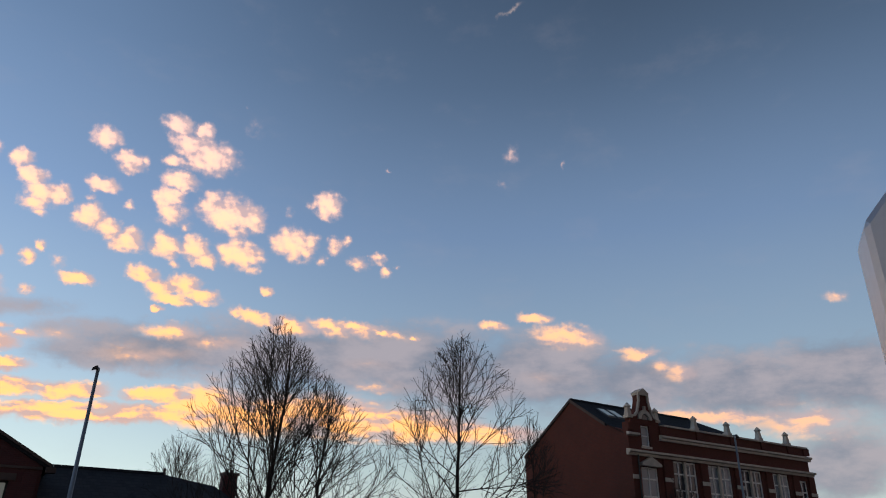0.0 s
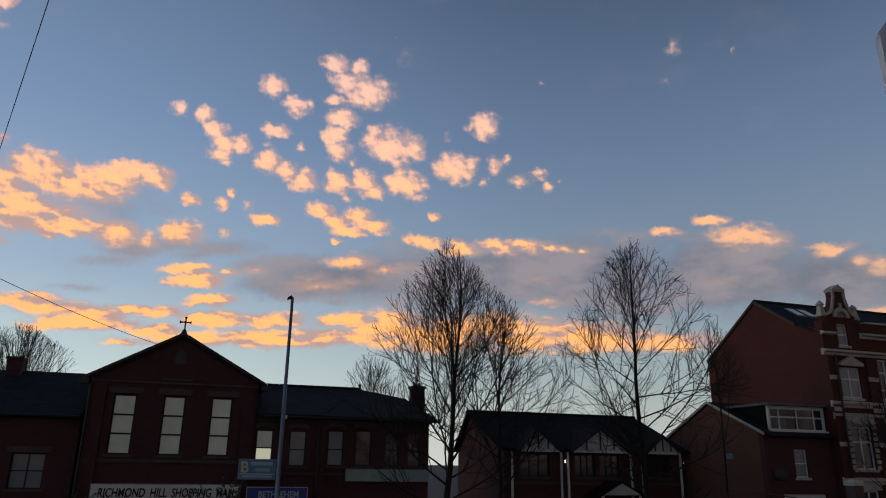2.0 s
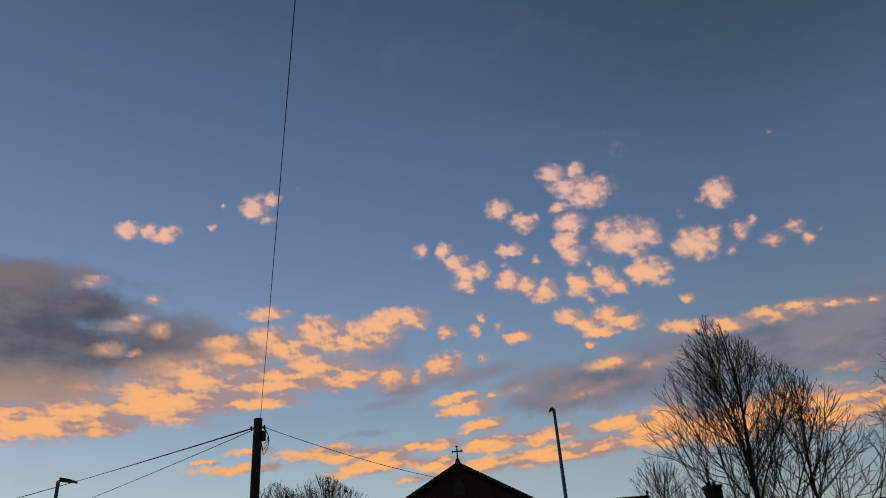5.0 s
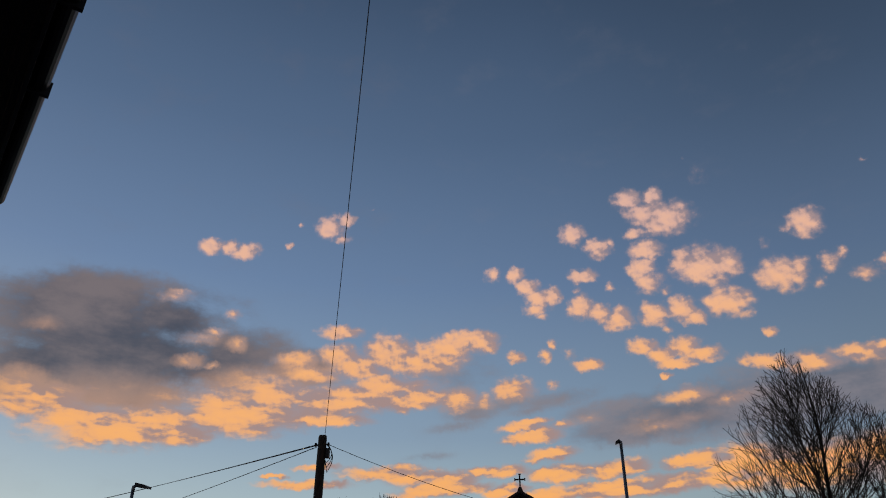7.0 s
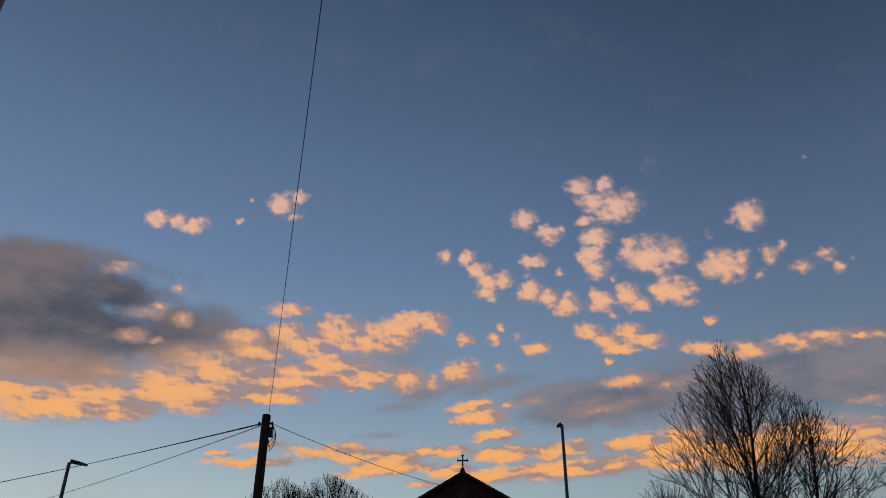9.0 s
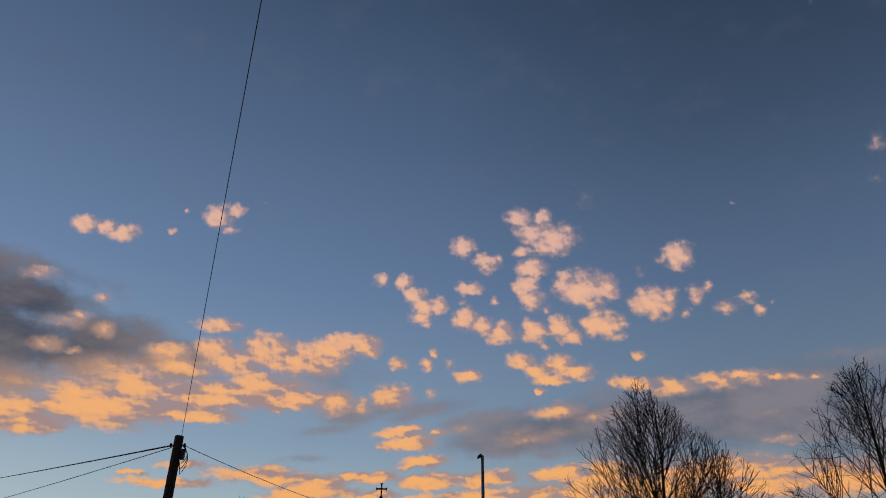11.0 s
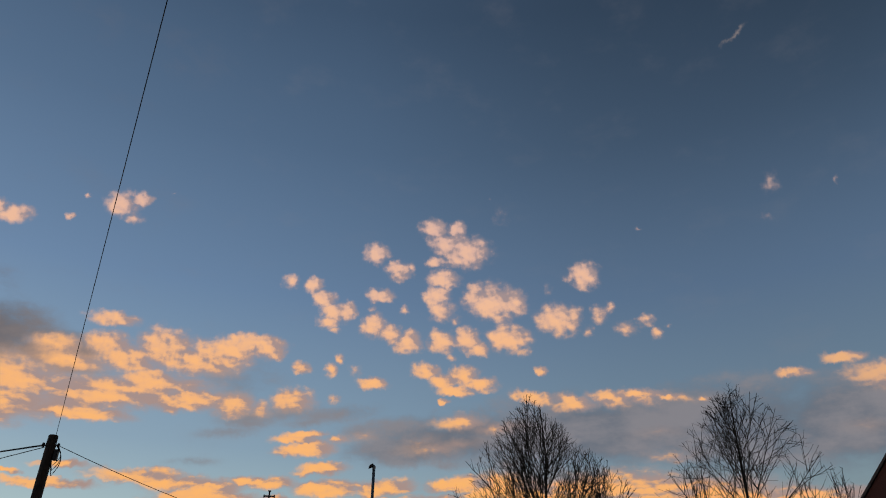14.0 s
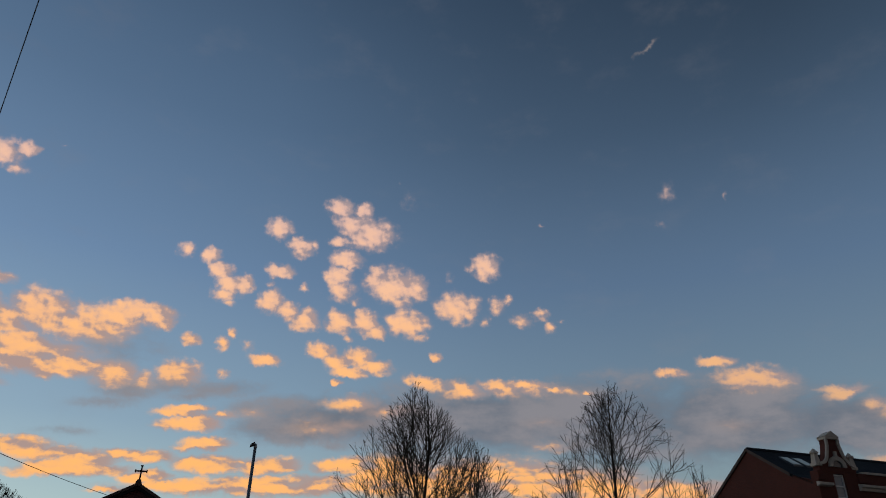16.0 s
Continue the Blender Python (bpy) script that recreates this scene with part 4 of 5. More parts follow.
def build_victorian():
    h = thing("victorian_building", "tall red-brick Victorian building with cream stone dressings and pinnacles", "building")
    x0, x1, y0, y1 = 30.0, 46.9, 28.5, 37.45
    ridge_y, ridge_z = 33.1, 12.72
    front = [(30.80, 32.15, 6.72, 8.32), (33.45, 35.45, 6.72, 8.85), (36.45, 38.6, 6.72, 8.85), (39.45, 41.6, 6.72, 8.85), (42.4, 44.4, 6.72, 8.85), (45.35, 46.4, 6.72, 8.6),
             (31.05, 31.75, 9.45, 10.62),
             (30.9, 32.3, 3.2, 5.3), (33.6, 35.4, 3.2, 5.4), (36.6, 38.5, 3.2, 5.4), (39.6, 41.5, 3.2, 5.4), (42.6, 44.3, 3.2, 5.4),
             (31.0, 32.2, 0.3, 2.2), (33.6, 35.4, 0.3, 2.2), (36.6, 38.5, 0.3, 2.2), (39.6, 41.5, 0.3, 2.2), (42.6, 44.3, 0.3, 2.2)]
    bm = bm_new()
    pierced(bm, x0, x1, GROUND, 10.72, y0, y0 + 0.4, front)
    part("front_wall", bm, RED_BRICK, h)
    bm = bm_new()
    prism_side(bm, [(y0 + 0.402, GROUND), (y1, GROUND), (y1, 9.82), (ridge_y, 12.62), (30.4, 10.86), (y0 + 0.402, 10.3)], x0, x0 + 0.4)
    part("gable_wall", bm, RED_BRICK, h, "plain red-brick gable end")
    bm = bm_new()
    prism_side(bm, [(y0 + 0.402, GROUND), (y1, GROUND), (y1, 9.82), (y0 + 0.402, 10.3)], x1 - 0.4, x1)
    box(bm, x0, x1, y1, y1 + 0.3, GROUND, 9.6)
    part("back_wall", bm, RED_BRICK, h)
    # roof: front slope and back slope, hipped away at the far end
    bm = bm_new()
    slab(bm, (x0 - 0.05, 30.1, 10.80), (x1 - 1.0, 30.1, 10.80), (41.0, ridge_y, ridge_z), (x0 - 0.05, ridge_y, ridge_z), 0.14)
    part("roof", bm, SLATE, h)
    bm = bm_new()
    slab(bm, (x0 - 0.05, ridge_y + 0.002, ridge_z), (41.0, ridge_y + 0.002, ridge_z), (x1, y1 + 0.3, 9.72), (x0 - 0.05, y1 + 0.3, 9.72), 0.14)
    part("roof", bm, SLATE, h)
    bm = bm_new()
    tri_slab(bm, (41.0, ridge_y + 0.001, ridge_z), (x1 - 1.0, 30.1, 10.80), (x1, y1 + 0.3, 9.72), 0.12)
    slab(bm, (x0, y0 + 0.35, 10.2), (x1, y0 + 0.35, 10.2), (x1, 30.2, 10.85), (x0, 30.2, 10.85), 0.1)
    part("roof", bm, SLATE, h)
    bm = bm_new()
    for k in range(36):
        a = x0 + k * 0.305
        prism_side(bm, [(ridge_y - 0.15, 12.66), (ridge_y + 0.15, 12.66), (ridge_y + 0.06, 12.80), (ridge_y - 0.06, 12.80)], a, a + 0.29)
    part("ridge_tiles", bm, SLATE, h)
    # rooflights in the front slope
    for a in (31.3, 32.15):
        s = (ridge_z - 10.8) / (ridge_y - 30.1)
        bm = bm_new()
        slab(bm, (a, 31.2, 10.8 + 1.1 * s + 0.08), (a + 0.62, 31.2, 10.8 + 1.1 * s + 0.08), (a + 0.62, 32.2, 10.8 + 2.1 * s + 0.08), (a, 32.2, 10.8 + 2.1 * s + 0.08), 0.1)
        w = part("rooflight", bm, LEAD, h)
        bm = bm_new()
        slab(bm, (a + 0.06, 31.28, 10.8 + 1.18 * s + 0.1), (a + 0.56, 31.28, 10.8 + 1.18 * s + 0.1), (a + 0.56, 32.12, 10.8 + 2.02 * s + 0.1), (a + 0.06, 32.12, 10.8 + 2.02 * s + 0.1), 0.012)
        part("pane", bm, BLIND, w)
    # verge boards on the gable and corbelled back corner
    bm = bm_new()
    prism_side(bm, [(30.2, 10.70), (ridge_y, 12.56), (ridge_y, 12.74), (30.2, 10.88)], x0 - 0.10, x0 - 0.055)
    part("verge", bm, SOOTY, h)
    bm = bm_new()
    prism_side(bm, [(ridge_y + 0.002, 12.56), (y1 + 0.3, 9.60), (y1 + 0.3, 9.78), (ridge_y + 0.002, 12.74)], x0 - 0.10, x0 - 0.055)
    part("verge", bm, SOOTY, h)
    boxed("corbel", SOOTY, h, x0 - 0.06, x0 + 0.3, y1 + 0.002, y1 + 0.25, 9.3, 9.8)
    # cornices and string courses: stepped mouldings
    for z, deep, a, b in ((9.0, 0.34, x0 - 0.25, x1 + 0.2), (10.0, 0.26, 32.5, x1 + 0.2), (6.35, 0.18, x0 - 0.1, x1 + 0.1), (5.75, 0.14, x0 - 0.05, x1), (2.6, 0.2, x0 - 0.05, x1)):
        bm = bm_new()
        prism_side(bm, [(y0 - 0.003, z - 0.12), (y0 - deep * 0.45, z - 0.12), (y0 - deep * 0.55, z), (y0 - deep, z + 0.05), (y0 - deep, z + 0.16), (y0 - 0.003, z + 0.22)], a, b)
        part("cornice", bm, STONE, h)
    boxed("parapet_coping", STONE, h, 32.9, x1 + 0.08, y0 - 0.12, y0 + 0.46, 10.722, 10.82)
    bm = bm_new()
    prism_side(bm, [(y0 - 0.003, 9.95), (y0 - 0.22, 10.0), (y0 - 0.22, 10.12), (y0 - 0.003, 10.16)], x0 - 0.12, 30.75)
    part("cornice", bm, STONE, h)
    # brick piers between the bays with stone bands
    for x in (30.0, 32.55, 35.72, 38.88, 41.95, 44.75, 46.5):
        w = 0.62 if x > 30.5 else 0.5
        bm = bm_new()
        box(bm, x, x + w, y0 - 0.12, y0 - 0.003, GROUND, 8.86)
        p = part("pier", bm, RED_BRICK, h)
        for z in (7.62, 6.02, 4.3):
            boxed("band", STONE, p, x - 0.03, x + w + 0.03, y0 - 0.16, y0 - 0.122, z, z + 0.22)
        boxed("parapet_pier", RED_BRICK, h, x, x + w, y0 - 0.1, y0 - 0.003, 10.26, 10.72)
    # windows
    for k, (a, b, c, d) in enumerate(front):
        if k == 6:
            window(h, a, b, c, d, y0 + 0.1, 2, 1, CURTAIN, WHITE, 0.07, sill=STONE)
        elif k < 6:
            cols = [0, 0.24, 0.5, 0.76, 1] if 0 < k < 5 else 2
            window(h, a, b, c, d, y0 + 0.1, [0, 0.22, 0.68, 1] if 0 < k < 5 else [0, 0.62, 1], cols, GLASS if k % 2 else CURTAIN, WHITE, 0.085, sill=STONE)
        else:
            window(h, a, b, c, d, y0 + 0.1, [0, 0.65, 1], 2, GLASS, WHITE, 0.08, sill=STONE)
            boxed("lintel", STONE, h, a - 0.15, b + 0.15, y0 - 0.06, y0 - 0.003, d + 0.01, d + 0.28)
        if 0 < k < 5:
            # heavy central mullion and side jambs of stone
            m = (a + b) / 2
            boxed("mullion", STONE, h, m - 0.09, m + 0.09, y0 - 0.02, y0 + 0.098, c, d)
    # pedimented heads over the end window and its ground-floor bay
    for z, a, b in ((8.36, 30.7, 32.25), (5.42, 30.8, 32.4)):
        bm = bm_new()
        prism(bm, [(a, z), (b, z), (b, z + 0.14), ((a + b) / 2, z + 0.52), (a, z + 0.14)], y0 - 0.24, y0 - 0.003)
        part("pediment", bm, STONE, h)
    for k in range(8):
        z = 3.2 + k * 0.28
        boxed("quoin", STONE, h, 30.5 + (0.06 if k % 2 else 0), 30.88, y0 - 0.09, y0 - 0.003, z, z + 0.2)
        boxed("quoin", STONE, h, 32.32, 32.52 + (0.06 if k % 2 else 0), y0 - 0.09, y0 - 0.003, z, z + 0.2)
    # two-storey stone bay windows
    for a, b in ((33.4, 35.6), (36.4, 38.7), (39.4, 41.7)):
        for z in (2.95, 5.5):
            boxed("bay_cornice", STONE, h, a - 0.12, b + 0.12, y0 - 0.3, y0 - 0.003, z, z + 0.18)
        boxed("bay_panel", STONE, h, a, b, y0 - 0.14, y0 - 0.003, 5.682, 6.2)
    # shaped gable over the end bay
    bm = bm_new()
    left = [(30.25, 10.722), (30.25, 11.05), (30.62, 11.15), (30.80, 11.35), (30.92, 11.70), (31.02, 12.05), (31.02, 12.35)]
    o = left + [(62.8 - x, z) for x, z in left[::-1]]
    prism(bm, o, y0 - 0.02, y0 + 0.38)
    part("shaped_gable", bm, RED_BRICK, h)
    edge = left[1:]
    for s in (0, 1):
        bm = bm_new()
        for (xa, za), (xb, zb) in zip(edge, edge[1:]):
            dx, dz = xb - xa, zb - za
            l = math.hypot(dx, dz)
            nx, nz = -dz / l * 0.085, dx / l * 0.085
            q = [(xa - nx * 0.9, za - nz * 0.9), (xb - nx * 0.9, zb - nz * 0.9), (xb + nx * 0.7, zb + nz * 0.7), (xa + nx * 0.7, za + nz * 0.7)]
            if s:
                q = [(62.8 - x, z) for x, z in q]
            prism(bm, q, y0 - 0.12, y0 - 0.023)
        part("gable_coping", bm, STONE, h)
    bm = bm_new()
    box(bm, 30.98, 31.82, y0 - 0.14, y0 + 0.42, 12.352, 12.47)
    prism(bm, [(30.94, 12.472), (31.86, 12.472), (31.4, 12.76)], y0 - 0.16, y0 + 0.44)
    part("gable_crown", bm, STONE, h)
    bm = bm_new()
    n = 9
    out = [(31.4 - 0.55 * math.cos(math.pi * i / n), 10.95 + 0.55 * math.sin(math.pi * i / n)) for i in range(n + 1)]
    inn = [(31.4 - 0.33 * math.cos(math.pi * i / n), 10.95 + 0.33 * math.sin(math.pi * i / n)) for i in range(n + 1)]
    for i in range(n):
        prism(bm, [out[i], out[i + 1], inn[i + 1], inn[i]], y0 - 0.13, y0 - 0.024)
    part("arch", bm, STONE, h)
    bm = bm_new()
    prism(bm, inn, y0 - 0.05, y0 - 0.024)
    part("lunette", bm, GLASS, h)
    boxed("key_block", STONE, h, 31.33, 31.47, y0 - 0.14, y0 - 0.024, 11.4, 11.72)
    for x in (30.28, 32.52):
        pinnacle(h, x, y0 + 0.15, 10.9 if x > 31 else 10.95)
    for x in (35.83, 38.92, 42.05, 45.0):
        pinnacle(h, x, y0 + 0.1, 10.822)
    bm = bm_new()
    tube(bm, [(30.45, y0 - 0.2, 8.9), (30.45, y0 - 0.2, GROUND)], 0.05)
    part("downpipe", bm, BLACK, h)
    return h


def build_side_house():
    h = thing("side_house", "low brick house with a flat-roofed dormer against the tall gable", "house")
    x0, x1, y0, y1 = 25.75, 29.9, 28.85, 36.5
    wins = [(27.5, 28.3, 2.78, 4.1)]
    bm = bm_new()
    pierced(bm, x0, x1, GROUND, 4.85, y0, y0 + 0.3, wins + [(26.6, 29.2, 0.0, 2.0)])
    part("front_wall", bm, BRICK, h)
    bm = bm_new()
    prism_side(bm, [(y0 + 0.302, GROUND), (y1, GROUND), (y1, 4.85), (32.65, 6.5), (y0 + 0.302, 4.9)], x0, x0 + 0.3)
    part("gable_wall", bm, ORANGE_BRICK, h, "orange-brown brick gable end")
    boxed("back_wall", BRICK, h, x0, x1, y1, y1 + 0.3, GROUND, 4.8)
    bm = bm_new()
    slab(bm, (x0 - 0.12, y0 - 0.25, 4.82), (x1, y0 - 0.25, 4.82), (x1, 32.65, 6.62), (x0 - 0.12, 32.65, 6.62), 0.12)
    part("roof", bm, SLATE, h)
    bm = bm_new()
    slab(bm, (x0 - 0.12, 32.652, 6.62), (x1, 32.652, 6.62), (x1, y1 + 0.3, 4.75), (x0 - 0.12, y1 + 0.3, 4.75), 0.12)
    part("roof", bm, SLATE, h)
    for o in ([(y0 - 0.25, 4.74), (32.65, 6.52), (32.65, 6.66), (y0 - 0.25, 4.88)], [(32.652, 6.52), (y1 + 0.3, 4.65), (y1 + 0.3, 4.79), (32.652, 6.66)]):
        bm = bm_new()
        prism_side(bm, o, x0 - 0.17, x0 - 0.125)
        part("verge", bm, STONE, h)
    d = new("dormer")
    d.parent = h
    bm = bm_new()
    pierced(bm, 26.35, 29.85, 4.95, 6.22, 29.0, 29.12, [(26.42, 29.78, 5.02, 6.12)])
    part("dormer_front", bm, WHITE, d)
    bm = bm_new()
    prism_side(bm, [(29.122, 4.95), (31.9, 6.2), (29.122, 6.2)], 26.35, 26.45)
    part("cheek", bm, DARK_TILE, d)
    bm = bm_new()
    prism_side(bm, [(29.122, 4.95), (31.9, 6.2), (29.122, 6.2)], 29.75, 29.85)
    part("cheek", bm, DARK_TILE, d)
    boxed("flat_roof", LEAD, d, 26.2, 29.95, 28.8, 32.0, 6.222, 6.34)
    boxed("dormer_sill", WHITE, d, 26.3, 29.9, 28.86, 29.0, 4.92, 5.02)
    w = window(h, 26.42, 29.78, 5.02, 6.12, 29.03, [0, 0.6, 1], [0, 0.16, 0.84, 1], GLASS, WHITE, 0.07)
    boxed("casement", WHITE, w, 28.05, 28.13, 29.01, 29.03, 5.08, 6.06)
    boxed("curtain", CURTAIN, w, 27.05, 28.05, 29.14, 29.17, 5.1, 6.05, label="pale net curtain")
    window(h, *wins[0], y0 + 0.1, [0, 0.5, 1], 1, CURTAIN, WHITE, 0.06, sill=STONE)
    boxed("shopfront", WHITE, h, 26.6, 29.2, y0 + 0.1, y0 + 0.16, 0.0, 2.0)
    bm = bm_new()
    tube(bm, [(x0, y0 - 0.3, 4.74), (x1, y0 - 0.3, 4.74)], 0.055, 6)
    part("gutter", bm, BLACK, h)
    bm = bm_new()
    box(bm, 25.70, 25.742, 31.1, 31.6, 3.62, 3.9)
    part("wall_vent", bm, CURTAIN, h)
    bm = bm_new()
    tube(bm, [(26.3, y0 - 0.003, 2.7), (26.3, y0 - 0.25, 2.78)], 0.02, 6)
    part("dish_arm", bm, GALV, h)
    bm = bm_new()
    tube(bm, [(26.3, y0 - 0.25, 2.86), (26.28, y0 - 0.30, 2.88), (26.24, y0 - 0.36, 2.9)], [0.06, 0.22, 0.30], 14)
    part("satellite_dish", bm, SOOTY, h, smooth=True)
    return h


build_victorian()
build_side_house()

# ---------------------------------------------------------------- bare trees
def rods(name, lines, mat, parent, label="", sides=3, kind=""):
    """Thin tapering rods (points with radii) as one mesh."""
    verts, faces = [], []
    for pts, rads in lines:
        start = len(verts)
        for i, p in enumerate(pts):
            d = pts[min(i + 1, len(pts) - 1)] - pts[max(i - 1, 0)]
            s = d.orthogonal().normalized()
            o = d.normalized().cross(s)
            for k in range(sides):
                an = k * 2 * math.pi / sides
                verts.append(p + (s * math.cos(an) + o * math.sin(an)) * rads[i])
        for i in range(len(pts) - 1):
            for k in range(sides):
                j = (k + 1) % sides
                faces.append((start + i * sides + k, start + i * sides + j, start + (i + 1) * sides + j, start + (i + 1) * sides + k))
        end = start + (len(pts) - 1) * sides
        faces.append(tuple(end + k for k in range(sides)))
    me = bpy.data.meshes.new(name)
    me.from_pydata([tuple(v) for v in verts], [], faces)
    me.materials.append(mat)
    for p in me.polygons:
        p.use_smooth = sides > 3
    ob = new(name, me)
    ob.parent = parent
    return tagged(ob, label, kind=kind)


def shoot(rng, p, d, length, r0, r1, steps, wander, lift):
    """A wandering line that bends towards the light."""
    pts, rads = [p.copy()], [r0]
    d = d.normalized()
    for i in range(steps):
        d = (d + Vector((rng.gauss(0, wander), rng.gauss(0, wander), rng.gauss(0, wander) + lift))).normalized()
        p = p + d * (length / steps)
        pts.append(p.copy())
        rads.append(r0 + (r1 - r0) * (i + 1) / steps)
    return pts, rads


def off_axis(rng, d, angle):
    s = d.orthogonal().normalized()
    s.rotate(Matrix.Rotation(rng.uniform(0, 2 * math.pi), 3, d))
    return (d * math.cos(angle) + s * math.sin(angle)).normalized()


def point_on(pts, f):
    k = min(int(f * (len(pts) - 1)), len(pts) - 2)
    g = f * (len(pts) - 1) - k
    return pts[k].lerp(pts[k + 1], g), (pts[k + 1] - pts[k]).normalized()


def bare_tree(name, label, u, v, base, top, fork, limbs, reach, seed, trunk_r=0.17, twig_r=0.007, dense=1.0, group="", widest=0.5, low_angle=58, high_angle=24, lift=0.05, open_angle=0):
    """A winter tree: a leader, limbs that sweep up to an egg-shaped crown reach metres wide each way, branches and twigs."""
    rng = random.Random(seed)
    t = thing(name, label, "tree", STREET @ pose(u, v, base), group)
    h = top - base
    zc = h * widest

    def inside(p, slack):
        if p.z > zc:
            lim = reach * max(0.0, 1 - ((p.z - zc) / (h - zc)) ** 1.6)
        else:
            lim = reach * (0.45 + 0.55 * max(0.0, (p.z - fork * 0.6) / (zc - fork * 0.6)))
        return math.hypot(p.x, p.y) < lim * slack and p.z < h * (0.97 + 0.03 * slack)

    def grow(p, d, longest, r0, r1, step, wander, up, slack):
        """A wandering shoot that ends where the crown does."""
        pts = [p.copy()]
        d = d.normalized()
        went = 0.0
        while went < longest:
            d = (d + Vector((rng.gauss(0, wander), rng.gauss(0, wander), rng.gauss(0, wander) + up))).normalized()
            p = p + d * step
            went += step
            pts.append(p.copy())
            if not inside(p, slack):
                break
        n = len(pts) - 1
        return pts, [r0 + (r1 - r0) * (i / n) for i in range(n + 1)]

    trunk = shoot(rng, Vector((0, 0, -0.1)), Vector((0, 0, 1)), h * 0.96, trunk_r, 0.012, 20, 0.03, 0.035)
    bm = bm_new()
    tube(bm, trunk[0], trunk[1], 9)
    part("trunk", bm, BARK, t, smooth=True)
    mid, fine = [], []

    def clothe(line, r, longest, near):
        """Branches along a limb, and twigs along each branch."""
        length = sum((q - p).length for p, q in zip(line, line[1:]))
        for j in range(max(2, int(length / 0.36 * dense))):
            g = near + (0.97 - near) * rng.random()
            q, dd = point_on(line, g)
            br = grow(q, off_axis(rng, dd, radians(rng.uniform(24, 46) + open_angle)), min(longest, length * (1.1 - g)) * rng.uniform(0.55, 1.2) + 0.3, r * (1.15 - g * 0.6), twig_r, 0.24, 0.075, lift + 0.02, rng.uniform(0.9, 1.04))
            mid.append(br)
            l2 = 0.24 * (len(br[0]) - 1)
            for k in range(max(2, int(l2 / 0.27 * dense))):
                g2 = rng.uniform(0.12, 0.999)
                q2, d2 = point_on(br[0], g2)
                fine.append(grow(q2, off_axis(rng, d2, radians(rng.uniform(22, 46) + open_angle)), rng.uniform(0.3, 0.95), twig_r, twig_r * 0.5, 0.16, 0.09, lift + 0.02, rng.uniform(0.94, 1.08)))

    az = rng.uniform(0, 6.3)
    for i in range(limbs):
        f = (i + 0.5) / limbs
        z = fork + (h * 0.84 - fork) * f ** 0.9
        az += 2.4 + rng.gauss(0, 0.35)
        p, _ = point_on(trunk[0], min(0.99, z / (h * 0.96)))
        ang = radians(low_angle + (high_angle - low_angle) * f + rng.gauss(0, 7))
        if rng.random() < 0.25:
            ang *= 0.6
        d = Vector((math.cos(az) * math.sin(ang), math.sin(az) * math.sin(ang), math.cos(ang)))
        r = trunk_r * 0.24 * (1 - f) + 0.012
        limb = grow(p, d, h * 0.62, r, twig_r * 0.9, 0.36, 0.045, lift, rng.uniform(0.86, 1.03))
        if len(limb[0]) < 3:
            continue
        bm = bm_new()
        tube(bm, limb[0], limb[1], 6)
        part("limb", bm, BARK, t, smooth=True)
        clothe(limb[0], min(0.019, r * 0.6), 2.6, 0.16)
    clothe(trunk[0][12:], 0.015, 1.6, 0.05)
    rods("branchwork", mid, BARK, t, sides=4, kind="stuff")
    rods("crown", fine, BARK, t, sides=3, kind="stuff")
    return t


bare_tree("bare_tree", "slimmer bare winter tree beside a taller one", 11.2, 27.2, GROUND, 10.4, 2.4, 22, 3.2, 8, 0.11, 0.0085, 1.0, "bare street trees", 0.55, 68, 26, 0.05, 4)
bare_tree("bare_tree", "tall bare winter tree with many upright twigs", 8.45, 26.0, GROUND, 12.0, 1.6, 36, 3.9, 3, 0.15, 0.0085, 1.05, "bare street trees", 0.50, 72, 26, 0.045, 4)
bare_tree("bare_tree", "tall bare winter tree with arching sparse branches", 17.55, 26.5, GROUND, 13.5, 1.9, 33, 4.4, 10, 0.15, 0.0085, 0.9, "bare street trees", 0.48, 80, 32, 0.025, 10)
bare_tree("bare_tree", "slender bare tree behind the church wing", 9.3, 44.0, GROUND, 10.2, 4.0, 22, 3.0, 12, 0.09, 0.010, 0.7, "trees behind the roofs", 0.6, 50, 26)
bare_tree("bare_tree", "slender bare tree by the brick gable", 23.9, 29.6, GROUND, 10.6, 4.5, 9, 1.6, 14, 0.06, 0.008, 0.6, "bare street trees", 0.7, 40, 20)
bare_tree("bare_tree", "small bare tree before the tall brick building", 30.4, 25.6, GROUND, 7.6, 2.2, 18, 2.3, 21, 0.10, 0.008, 0.8, "bare street trees")
bare_tree("bare_tree", "small bare tree before the tall brick building", 33.6, 25.2, GROUND, 6.4, 2.0, 14, 1.9, 22, 0.09, 0.008, 0.8, "bare street trees")
bare_tree("bare_tree", "dense twiggy bare tree behind the brick house", -12.4, 50.0, GROUND, 11.4, 3.0, 34, 6.0, 31, 0.14, 0.009, 0.62, "trees behind the roofs", 0.6, 40, 12, 0.07)
bare_tree("bare_tree", "dense twiggy bare tree behind the brick house", -15.8, 51.0, GROUND, 11.2, 3.0, 32, 5.6, 32, 0.14, 0.009, 0.62, "trees behind the roofs", 0.6, 40, 12, 0.07)


